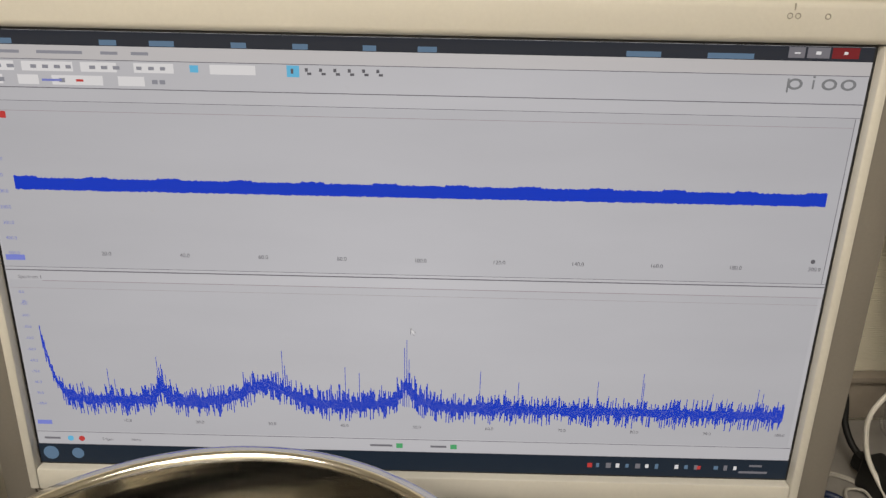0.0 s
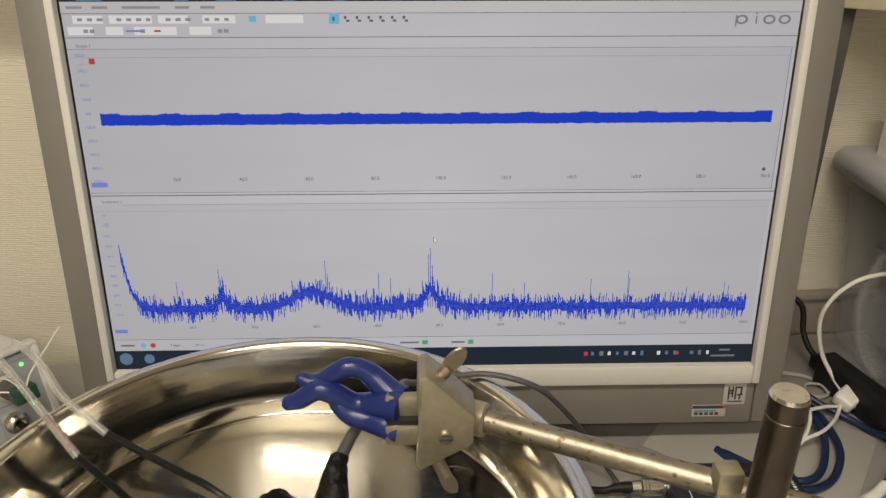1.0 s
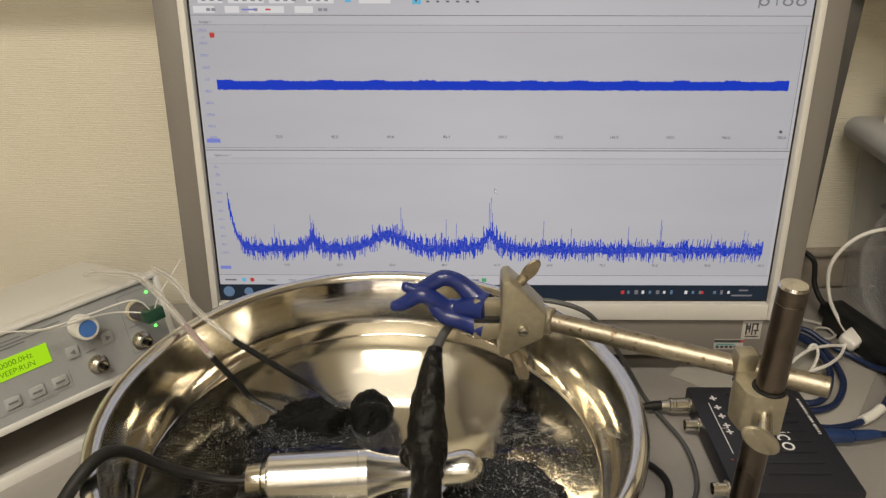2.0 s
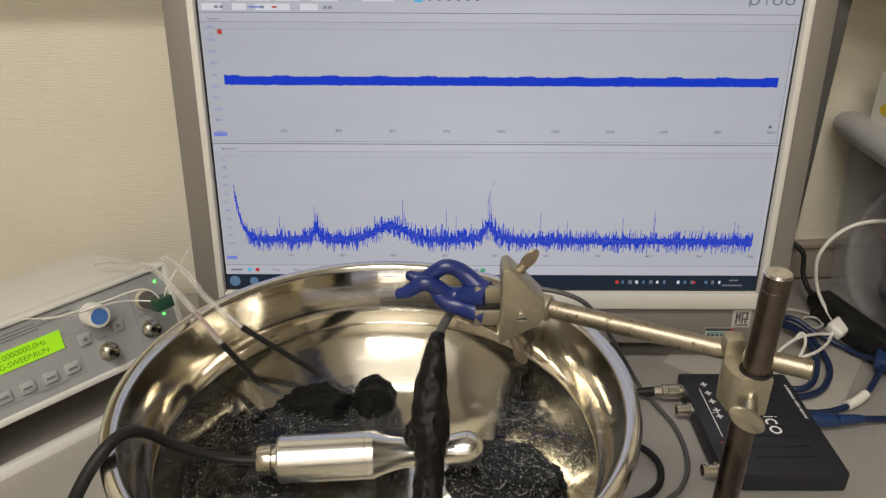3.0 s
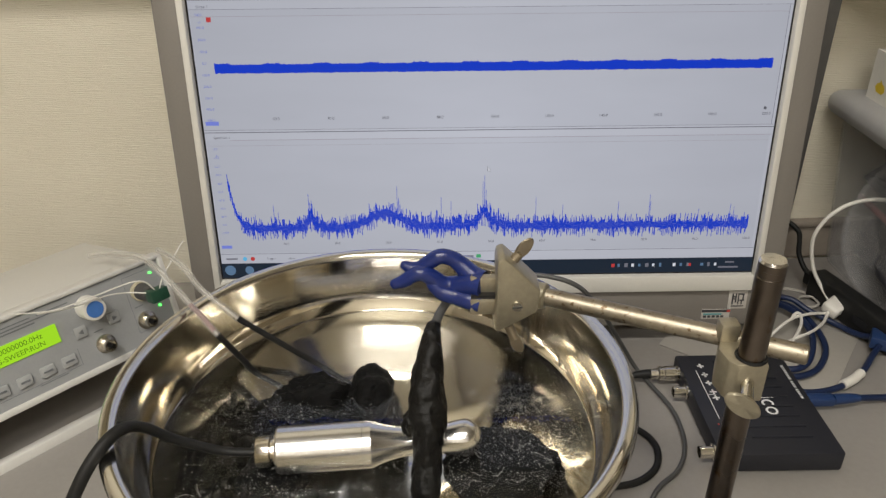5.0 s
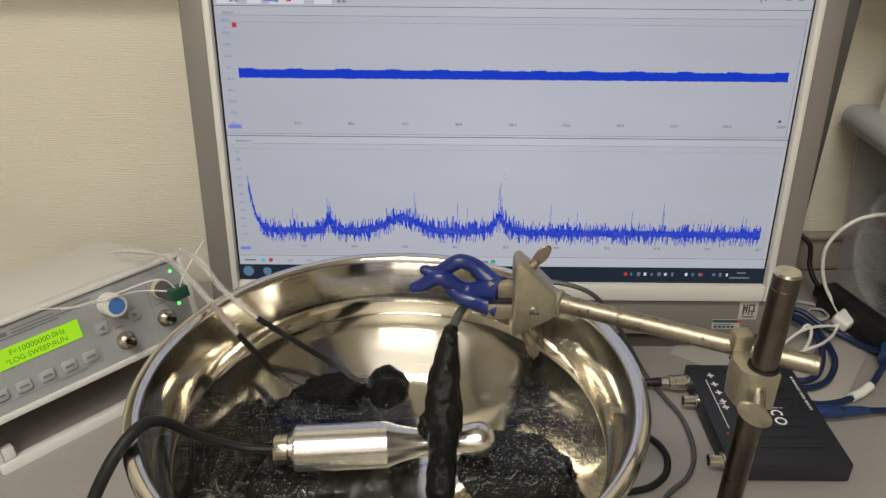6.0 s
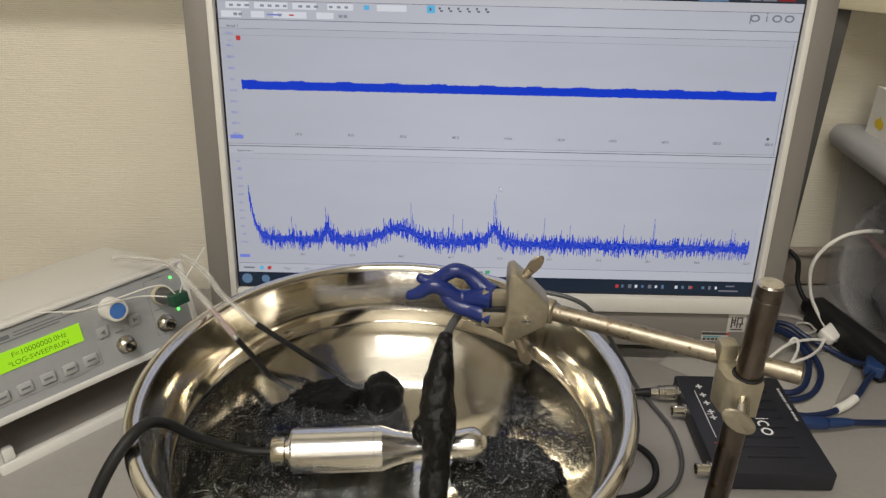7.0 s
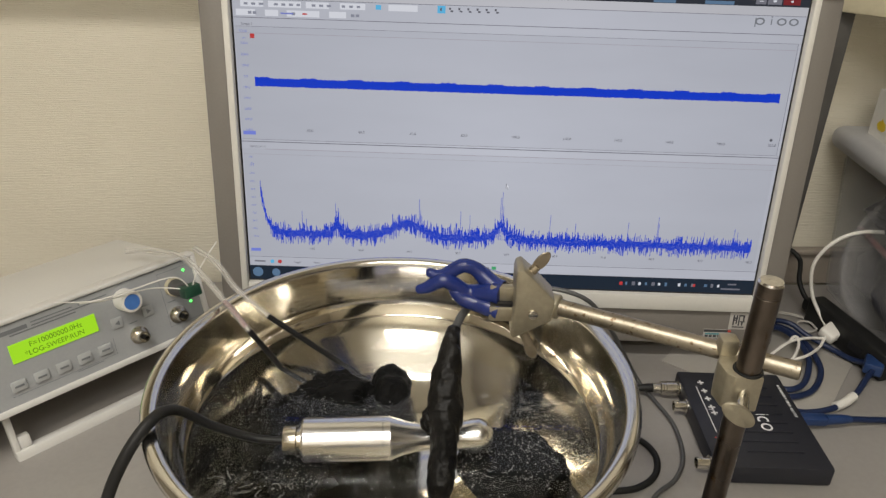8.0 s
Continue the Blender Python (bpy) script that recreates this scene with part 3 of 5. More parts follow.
# the upper trace: one thick noisy band
bm = bmesh.new()
n = 700
edge = []
for k in range(n):
    u = -0.2195 + 0.4485 * k / (n - 1)
    step = 0.0008 if (k % 62) < 20 else 0.0
    edge.append((bm.verts.new((u, L3, 0.1792 - 0.0008 * rng.random())), bm.verts.new((u, L3, 0.1854 + step + 0.0008 * rng.random()))))
for (a, b), (c, d) in zip(edge, edge[1:]):
    bm.faces.new((a, c, d, b))
ui("waveform_trace", bm, S_BLUE, "thick blue waveform band")


def level(f):
    """The middle of the spectrum at a frequency of 0 to 100, as a height on the screen."""
    y = 0.0455
    y += 0.042 * math.exp(-f / 0.9)
    y += 0.0085 * math.exp(-((f - 15.3) / 1.1) ** 2)
    y += 0.0125 * math.exp(-((f - 29.5) / 4.2) ** 2)
    y += 0.0150 * math.exp(-abs(f - 48.5) / 1.6)
    return y - 0.0012 * f / 100


SPIKES = [(4.6, 0.058), (8.2, 0.067), (9.0, 0.060), (15.0, 0.076), (15.5, 0.071), (16.0, 0.064), (22.0, 0.058), (31.9, 0.082), (32.2, 0.072), (38.2, 0.058), (40.3, 0.072),
          (42.2, 0.068), (45.2, 0.060), (48.3, 0.086), (48.6, 0.091), (48.9, 0.078), (53.3, 0.058), (58.5, 0.071), (62.0, 0.059), (63.7, 0.064), (74.4, 0.066),
          (76.0, 0.056), (80.4, 0.072), (80.6, 0.066), (90.0, 0.059), (92.0, 0.056), (96.1, 0.063), (96.8, 0.060)]
bm = bmesh.new()
n = 760
for k in range(n):
    f = 100.0 * k / n
    u = -0.2207 + 0.4500 * k / n
    mid = level(f)
    up = mid + 0.0024 + 0.0082 * rng.random() ** 1.5
    low = mid - 0.0022 - 0.0094 * rng.random() ** 1.4
    if 26 < f < 52 or 13 < f < 18:
        up += 0.006 * rng.random() ** 3
    quad(u, u + 0.00056, low, up, L3, bm)
for f, top in SPIKES:
    u = -0.2207 + 0.0045 * f
    quad(u - 0.00018, u + 0.00018, 0.045, top, L4, bm)
ui("spectrum_trace", bm, S_BLUE, "spiky blue spectrum curve")
# pointer
bm = bmesh.new()
vs = [bm.verts.new((0.0005 + a * 0.0011, L4 - 0.0002, 0.0985 - b * 0.0011)) for a, b in ((0, 0), (0, 3.2), (0.8, 2.4), (1.4, 3.6), (1.9, 3.3), (1.3, 2.2), (2.3, 2.2))]
bm.faces.new(vs)
ui("pointer", bm, S_WHITE)
bm = bmesh.new()
vs = [bm.verts.new((0.0001 + a * 0.00138, L4, 0.0990 - b * 0.00138)) for a, b in ((0, 0), (0, 3.2), (0.8, 2.4), (1.4, 3.6), (1.9, 3.3), (1.3, 2.2), (2.3, 2.2))]
bm.faces.new(vs)
ui("pointer_edge", bm, S_TEXT)
# status and task bars
words("status_word", "Trigger", -0.190, 0.0165, 0.0018, S_TEXT)
words("status_word", "None", -0.172, 0.0165, 0.0018, S_TEXT)
for u, w in ((-0.225, 0.010), (-0.018, 0.014), (0.018, 0.010)):
    ui("status_word", quad(u - w / 2, u + w / 2, 0.0157, 0.0172, L2), S_LINE)
ui("status_light", quad(-0.0085, -0.0045, 0.0148, 0.0182, L2), S_GREEN)
ui("status_light", quad(0.0255, 0.0295, 0.0148, 0.0182, L2), S_GREEN)
ui("status_light", lathe([(0.0019, 0), (0.0019, 0.0002)], 14, None, pose(-0.2135, L2, 0.0165, 90, 0, 0)), S_CYAN)
ui("status_light", lathe([(0.0019, 0), (0.0019, 0.0002)], 14, None, pose(-0.2065, L2, 0.0165, 90, 0, 0)), S_RED)
ui("task_bar", quad(UL, UR, -0.0018, 0.0118, L1), S_TASK)
ui("start_button", lathe([(0.0048, 0), (0.0048, 0.0002)], 20, None, pose(-0.2275, L2, 0.0055, 90, 0, 0)), S_SHEEN)
ui("task_icon", lathe([(0.0038, 0), (0.0038, 0.0002)], 18, None, pose(-0.2105, L2, 0.0055, 90, 0, 0)), S_SHEEN)
S_TRAY = (S_SHEEN, S_LINE, S_WHITE)
for k in range(15):
    u = 0.118 + 0.0062 * k
    h = 0.0016 + 0.001 * rng.random()
    if k not in (7, 11):
        ui("tray_icon", quad(u, u + 0.0018 + 0.0014 * rng.random(), 0.0055 - h * 0.8, 0.0055 + h * 0.8, L2), S_TRAY[k % 3])
ui("tray_icon", quad(0.1125, 0.1155, 0.0037, 0.0070, L2), S_RED)
ui("tray_icon", quad(0.1815, 0.1840, 0.0040, 0.0066, L2), S_RED)
bm = quad(0.2145, 0.2225, 0.0067, 0.0082, L2)
quad(0.2085, 0.2265, 0.0018, 0.0034, L2, bm)
ui("clock_line", bm, S_LINE)

# ---- the steel bowl and what lies in it ----
BC = Vector((-0.085, -0.197, 0))
bowl = thing("mixing_bowl", Matrix.Translation(BC), "shiny stainless steel mixing bowl half full of water", "bowl")
# basin made shallow so the steel under water mirrors the ceiling
inner = [(0.0, 0.0178), (0.040, 0.0204), (0.068, 0.0278), (0.090, 0.0392), (0.110, 0.0522), (0.128, 0.0652), (0.1430, 0.0768), (0.1447, 0.0786), (0.1482, 0.0920), (0.1520, 0.1070), (0.1550, 0.1210)]
outer = [(r + 0.0013, z - (0.0012 if r < 0.12 else 0.0004)) for r, z in inner][::-1]
outer[-1] = (0.0, 0.0168)
part("basin", lathe(inner + outer, 128, cap=False), M_BOWL, bowl)
# hidden ring added to carry the raised basin
part("added_base_ring", lathe([(0.058, 0.0), (0.062, 0.0), (0.066, 0.0255), (0.064, 0.0255), (0.060, 0.002), (0.058, 0.002)], 96, cap=False), M_BOWL, bowl, "added low steel foot ring, out of sight")
lip = []
for k in range(13):
    a = math.pi * (1.0 - k / 12 * 1.25)
    lip.append((0.1605 + 0.0055 * math.cos(a), 0.1210 + 0.0052 * math.sin(a)))
lip_in = [(0.1605 + (r - 0.1605) * 0.82, 0.1210 + (z - 0.1210) * 0.82) for r, z in lip][::-1]
part("rolled_rim", lathe(lip + lip_in, 128, cap=False), M_RIM, bowl, "rolled steel rim")

WL = 0.0775
FILMS = ((0.088, 0.028, 0.034, 0.013, 2.0), (-0.098, -0.062, 0.018, 0.008, 5.0), (-0.040, 0.052, 0.022, 0.007, 9.0))
bm = bmesh.new()
rings = []
for i in range(25):
    r = 0.1441 * i / 24
    rings.append([bm.verts.new((r * math.cos(2 * math.pi * k / 96), r * math.sin(2 * math.pi * k / 96), 0)) for k in range(96)] if i else [bm.verts.new((0, 0, 0))])
for i in range(24):
    a, b = rings[i], rings[i + 1]
    for k in range(96):
        j = (k + 1) % 96
        bm.faces.new([a[0], b[k], b[j]] if i == 0 else [a[k], b[k], b[j], a[j]])
water = solo("water", bm, M_WATER, "clear water with small bubbles in the steel bowl", "water", "structure")
water.location = (BC.x, BC.y, WL)
water.visible_shadow = False

# black gritty lumps that stand on the bottom of the bowl
def basin_radius(z):
    for (r0, z0), (r1, z1) in zip(inner[1:], inner[2:]):
        if z <= z1:
            return r0 + (r1 - r0) * max(0.0, z - z0) / (z1 - z0)
    return inner[-1][0]


for x, y, top, sx, sy, seed, rough in ((-0.132, -0.160, 0.0840, 0.034, 0.019, 2, 0.26), (-0.092, -0.152, 0.0880, 0.0165, 0.022, 5, 0.10), (-0.150, -0.232, 0.0750, 0.021, 0.032, 8, 0.18), (-0.006, -0.224, 0.0750, 0.034, 0.038, 13, 0.18)):
    bed = 0.0225 if abs(x - BC.x) < 0.075 else 0.0270
    half = (top - bed) / 2
    bm = blob((0, 0, half), (sx, sy, half), seed, rough, 2.6, 5, None, rough * 0.45, True)
    for v in bm.verts:
        v.co.z = max(v.co.z, 0.0)
        narrow = 0.40 + 0.60 * min(1.0, v.co.z / (top - bed - 0.014))
        v.co.x, v.co.y = v.co.x * narrow, v.co.y * narrow
        away = Vector((x + v.co.x - BC.x, y + v.co.y - BC.y))
        most = basin_radius(v.co.z + bed) - 0.002
        if away.length > most:
            away = away.normalized() * most
            v.co.x, v.co.y = away.x + BC.x - x, away.y + BC.y - y
    solo("black_lump", bm, M_LUMP, "rough black lump standing in the water of the bowl", "lump", group="black lumps").location = (x, y, bed)

# the turned metal pick-up that lies on two lumps
A, B = Vector((-0.158, -0.2285, 0.0885)), Vector((-0.0165, -0.2180, 0.0892))
pick = thing("metal_handle", along(A, B), "turned bright aluminium handle with a rounded end lying in the bowl", "metal handle")
part("body", lathe([(0.0, 0.0125), (0.0132, 0.0125), (0.0148, 0.0140), (0.0148, 0.0660), (0.01435, 0.0662), (0.01435, 0.0668), (0.0148, 0.0670), (0.0148, 0.0715)], 64, cap=False), M_ALU, pick)
neckp = [(0.0148, 0.0715)]
for k in range(1, 13):
    t = k / 12
    s = 1 - (1 - t) ** 1.9
    neckp.append((0.0148 - 0.0058 * s, 0.0715 + 0.026 * t))
neckp += [(0.0090, 0.103), (0.0092, 0.114), (0.0102, 0.121), (0.0114, 0.1265)]
for k in range(1, 13):
    a = math.pi / 2 * k / 12
    neckp.append((0.0120 * math.cos(a), 0.1300 + 0.0118 * math.sin(a)))
part("neck", lathe(neckp, 64, cap=False), M_ALU, pick, "tapered neck with rounded tip")
part("end_nut", lathe([(0, 0.0), (0.0088, 0.0), (0.0096, 0.0012), (0.0096, 0.0085), (0.0075, 0.0092), (0.0075, 0.0108), (0.0098, 0.0112), (0.0098, 0.0130)], 40, cap=False), M_CHROME, pick, "steel end nut")

bm = sweep([(-0.156, -0.2284, 0.0885), (-0.168, -0.2290, 0.0890), (-0.1814, -0.2298, 0.0920), (-0.2037, -0.2342, 0.1050), (-0.2171, -0.2410, 0.1210), (-0.2235, -0.2530, 0.1315), (-0.2295, -0.2660, 0.1318), (-0.2390, -0.2790, 0.1200),
            (-0.2500, -0.2900, 0.0960), (-0.2560, -0.3050, 0.0650), (-0.2580, -0.3250, 0.0350), (-0.2580, -0.3600, 0.0120), (-0.2560, -0.4200, 0.0042), (-0.25, -0.540, 0.0042)],
           [0.0026, 0.0026, 0.0027, 0.0029, 0.0032, 0.0036, 0.0038, 0.0038, 0.0038, 0.0038, 0.0038, 0.0038, 0.0038, 0.0038], 14, 8)
solo("black_cable", bm, M_BLACKRUB, "thick black rubber cable hanging over the bowl's rim onto the desk", "cable")

# the waxed probe that hangs from the clamp
bm = sweep([(-0.0452, -0.1950, 0.1612), (-0.0470, -0.2010, 0.1580), (-0.0488, -0.2105, 0.1490), (-0.0506, -0.2200, 0.1345), (-0.0505, -0.2295, 0.1197), (-0.0500, -0.2400, 0.1080),
            (-0.0512, -0.2480, 0.0950), (-0.0524, -0.2570, 0.0840), (-0.0527, -0.2590, 0.0740)],
           [0.0036, 0.0056, 0.0078, 0.0102, 0.0124, 0.0094, 0.0088, 0.0096, 0.0072], 40, 16)
for v in bm.verts:
    c = Vector((v.co.x * 150, v.co.y * 150, v.co.z * 42))
    v.co += Vector((noise.noise(c), noise.noise(c + Vector((9, 0, 0))), 0)) * 0.0016
    v.co += Vector((noise.noise(c * 2.6), noise.noise(c * 2.6 + Vector((5, 0, 0))), noise.noise(c * 2.2))) * 0.0009
probe = thing("waxed_probe", pose(-0.0528, -0.259, 0.066), "black wax-coated probe hanging from the clamp into the water", "probe")
part("wax_coat", bm, M_WAX, probe, world_space=True)
part("wax_lump", blob((-0.0590, -0.2320, 0.1120), (0.0070, 0.0065, 0.0095), 21, 0.3, 2.5, 4), M_WAX, probe, world_space=True)
part("lead", sweep([(-0.0466, -0.2000, 0.1585), (-0.0440, -0.1920, 0.1620), (-0.0395, -0.1840, 0.1665), (-0.0320, -0.1775, 0.1715), (-0.0266, -0.1740, 0.1731), (-0.0200, -0.1600, 0.1720), (-0.0180, -0.1250, 0.1520), (-0.0120, -0.0990, 0.1330), (0.0040, -0.0890, 0.1290), (0.0290, -0.0850, 0.1290), (0.0500, -0.0900, 0.1280), (0.0660, -0.0900, 0.1200),
                    (0.0808, -0.0806, 0.1000), (0.0981, -0.0650, 0.0700), (0.1193, -0.0470, 0.0300), (0.1320, -0.0480, 0.0090), (0.142, -0.066, 0.0036), (0.152, -0.100, 0.0030), (0.150, -0.138, 0.0030), (0.137, -0.165, 0.0030), (0.112, -0.190, 0.0030), (0.085, -0.25, 0.0030)], [0.0032, 0.0030, 0.0028, 0.0028, 0.0027, 0.0024] + [0.0019] * 16, 10, 8), M_GREYCABLE, probe, "thin dark lead", world_space=True)

# two clear tubes that lead wires down into the lumps
def tube_probe(top, start, sleeve, end, tail, red):
    ob = thing("tube_probe", Matrix.Translation(end), "clear plastic tube with a black sleeve dipping into the water", "probe", "tube probes")
    part("clear_tube", sweep(top + [start, sleeve], 0.0025, 14, 8), M_TUBE, ob, "clear tubing", world_space=True)
    part("inner_wire", sweep(top + [start, sleeve], 0.0006, 8, 8), M_GREYWIRE, ob, "white wire inside", world_space=True)
    if red:
        a, b = Vector(start).lerp(Vector(sleeve), 0.52), Vector(start).lerp(Vector(sleeve), 0.93)
        part("red_wire", sweep([a, a.lerp(b, 0.5) + Vector((0.0006, 0, 0.0006)), b], 0.0017, 8, 6), M_PINK, ob, "dull red wire inside", world_space=True)
    part("black_sleeve", sweep([Vector(sleeve) - (Vector(sleeve) - Vector(start)).normalized() * 0.0005, Vector(sleeve).lerp(Vector(end), 0.33), Vector(sleeve).lerp(Vector(end), 0.66), end, tail], 0.0022, 14, 8), M_BLACKRUB, ob, world_space=True)
    return ob


tube_probe([(-0.3400, -0.0170, 0.1130), (-0.3250, -0.0220, 0.1170), (-0.2940, -0.0550, 0.1340), (-0.2700, -0.0830, 0.1480)], (-0.2457, -0.1055, 0.1480), (-0.1992, -0.1413, 0.1160), (-0.1768, -0.1370, 0.0775), (-0.150, -0.150, 0.066), True)
tube_probe([(-0.2560, -0.0760, 0.1500), (-0.2394, -0.0904, 0.1500), (-0.2271, -0.1021, 0.1460)], (-0.2141, -0.1145, 0.1370), (-0.1874, -0.1278, 0.1210), (-0.1341, -0.1259, 0.0775), (-0.110, -0.140, 0.066), False)

# bubbles and froth on the water
rng = random.Random(5)
bm = bmesh.new()
for k in range(3000):
    if k < 1100:
        a, r = rng.random() * 2 * math.pi, 0.138 * math.sqrt(rng.random())
        x, y = r * math.cos(a), r * math.sin(a)
    else:
        cx, cy, sx, sy = ((0.100, -0.020, 0.026, 0.034), (0.060, -0.025, 0.034, 0.026), (-0.048, 0.036, 0.030, 0.014), (-0.066, -0.022, 0.018, 0.026), (0.080, -0.010, 0.030, 0.034))[k % 5]
        x, y = cx + rng.gauss(0, sx), cy + rng.gauss(0, sy)
        if math.hypot(x, y) > 0.139:
            continue
    s = 0.00018 + 0.00034 * rng.random() ** 2
    z = 0.0 if rng.random() < 0.75 else -0.015 * rng.random()
    six = [bm.verts.new((x + dx * s, y + dy * s, z + dz * s)) for dx, dy, dz in ((1, 0, 0), (0, 1, 0), (-1, 0, 0), (0, -1, 0), (0, 0, 1), (0, 0, -1))]
    for q in range(4):
        bm.faces.new((six[q], six[(q + 1) % 4], six[4]))
        bm.faces.new((six[(q + 1) % 4], six[q], six[5]))
# short wandering strings of froth
for k in range(54):
    cx, cy, sx, sy = ((0.100, -0.010, 0.022, 0.036), (0.070, -0.030, 0.036, 0.026), (-0.078, -0.075, 0.016, 0.012))[k % 3]
    x, y = cx + rng.gauss(0, sx), cy + rng.gauss(0, sy)
    turn_to = rng.random() * 6.3
    for q in range(rng.randint(12, 46)):
        turn_to += rng.gauss(0, 0.28)
        x, y = x + 0.00028 * math.cos(turn_to), y + 0.00028 * math.sin(turn_to)
        if math.hypot(x, y) > 0.138:
            break
        s = 0.00010
        six = [bm.verts.new((x + dx * s, y + dy * s, dz * s)) for dx, dy, dz in ((1.6, 0, 0), (0, 1.6, 0), (-1.6, 0, 0), (0, -1.6, 0), (0, 0, 1), (0, 0, -1))]
        for w in range(4):
            bm.faces.new((six[w], six[(w + 1) % 4], six[4]))
            bm.faces.new((six[(w + 1) % 4], six[w], six[5]))
froth = solo("bubbles", bm, M_BUBBLE, "tiny pale bubbles floating on the water", "bubbles", "stuff")
froth.location = (BC.x, BC.y, WL)

# thin milky films that drift on the water
def film_patch(cx, cy, rx, ry, seed):
    bm = bmesh.new()
    hub = bm.verts.new((0, 0, 0))
    count = 40
    ring = []
    for k in range(count):
        a = 2 * math.pi * k / count
        w = 1 + 0.55 * noise.noise(Vector((math.cos(a) * 1.6, math.sin(a) * 1.6, seed)))
        ring.append(bm.verts.new((rx * w * math.cos(a), ry * w * math.sin(a), 0)))
    for k in range(count):
        bm.faces.new((hub, ring[k], ring[(k + 1) % count]))
    ob = solo("foam_film", bm, M_FILM, "thin milky film floating on the water", "foam", group="foam films")
    ob.location = (BC.x + cx, BC.y + cy, WL + 0.0006)
    ob.visible_shadow = False


for patch in FILMS:
    film_patch(*patch)

# ---- the stand, its boss head and the clamp ----
RX, RY = 0.1245, -0.2575
stand = thing("lab_stand", pose(RX, RY, 0), "tarnished steel laboratory stand rod on a dark base plate", "lab stand")
part("base_plate", box(-0.075, 0.075, -0.16, 0.025, 0, 0.012, 0.003), M_DARKGREY, stand)
part("rod", lathe([(0.0071, 0.010), (0.0071, 0.2300), (0.0067, 0.2303), (0.0067, 0.2308), (0.0071, 0.2311)], 36), M_ROD, stand)
part("rod_head", lathe([(0.0071, 0.2311), (0.0071, 0.2335), (0.0067, 0.2362), (0.0067, 0.2343), (0.0071, 0.2346), (0.0071, 0.2384)], 36, cap=False), M_ROD, stand)
part("rod_cap", lathe([(0.0071, 0.2384), (0.0063, 0.2398), (0, 0.2402)], 36, cap=False), M_RODTOP, stand, "bright domed rod end")

ARM = Vector((0.136, -0.062, 0.002)).normalized()
boss = thing("boss_head", pose(RX, RY, 0.155), "cast zinc boss head holding the clamp arm on the rod", "boss head")
bm = bmesh.new()
vs = [bm.verts.new((x, y, 0.155)) for x, y in ((0.1315, -0.2655), (0.1335, -0.2360), (0.1165, -0.2330), (0.1095, -0.2500), (0.1112, -0.2610), (0.1150, -0.2650))]
face = bm.faces.new(vs)
got = bmesh.ops.extrude_face_region(bm, geom=[face])
bmesh.ops.translate(bm, vec=(0, 0, 0.0245), verts=[g for g in got["geom"] if isinstance(g, bmesh.types.BMVert)])
bmesh.ops.recalc_face_normals(bm, faces=bm.faces[:])
bmesh.ops.bevel(bm, geom=bm.edges[:], offset=0.0010, segments=2, profile=0.5, affect="EDGES")
part("block", bm, M_CAST, boss, world_space=True)
# black ring stands in for the shade in the rod's hole
part("hole_shade", torus(0.0077, 0.0010, pose(RX, RY, 0.1797), n=32, k=8), M_BLACKRUB, boss, "black ring as shade of the hole round the rod", world_space=True)
part("clamp_screw", box(0.1120, 0.1230, -0.2440, -0.2340, 0.1780, 0.1900, 0.0018), M_CAST, boss, world_space=True)
part("screw_shaft", rod((0.1225, -0.2630, 0.1680), (0.1190, -0.2740, 0.1640), 0.0034), M_CHROME, boss, world_space=True)
long_way = Vector((0.0196, -0.002, -0.0150)).normalized()
out_way = Vector((-0.42, -0.74, 0.22))
out_way = (out_way - long_way * out_way.dot(long_way)).normalized()
short_way = out_way.cross(long_way)
turn = Matrix((long_way, short_way, out_way)).transposed().to_4x4()
bm = lathe([(0, -0.0012), (0.90, -0.0012), (1.0, -0.0004), (1.0, 0.0004), (0.90, 0.0012), (0, 0.0012)], 36, None, Matrix.Translation((0.1170, -0.2750, 0.1605)) @ turn @ Matrix.Diagonal((0.0118, 0.0062, 1, 1)))
part("thumb_wing", bm, M_CAST, boss, "flat thumb screw wing", world_space=True)

clamp = thing("clamp", pose(0.003, -0.2026, 0.160), "laboratory clamp with blue dipped fingers on a worn plated arm", "clamp")
a0, a1 = Vector((0.014, -0.1880, 0.1775)), Vector((0.1570, -0.2545, 0.1775))
part("arm", rod(a0, a1, 0.0057, None, 28, 0.0008), M_ARM, clamp, "worn plated arm with rusty scratches", world_space=True)
body = [(-0.0086, 0.2120), (-0.0050, 0.2135), (0.0036, 0.2055), (0.0168, 0.1915), (0.0155, 0.1765), (-0.0080, 0.1622), (-0.0100, 0.1650), (-0.0086, 0.1860), (-0.0092, 0.2070)]
part("clamp_body", plate(body, 0.020, pose(0, -0.2080, 0), None, 0.0012), M_CAST, clamp, "cast triangular clamp body", world_space=True)
part("arm_socket", rod(a0 - ARM * 0.004, a0 + ARM * 0.010, 0.0082, None, 24, 0.001), M_CAST, clamp, world_space=True)
part("pivot_screw", lathe([(0, 0), (0.0030, 0), (0.0034, 0.0006), (0.0034, 0.002)], 20, None, along((0.0035, -0.2098, 0.1815), (0.0035, -0.2050, 0.1815))), M_CHROME, clamp, world_space=True)
# shade of the screw's slot, laid on as a black bar
part("slot_shade", box(0.0008, 0.0062, -0.2102, -0.2097, 0.1811, 0.1819), M_BLACKGAP, clamp, smooth=False, world_space=True)
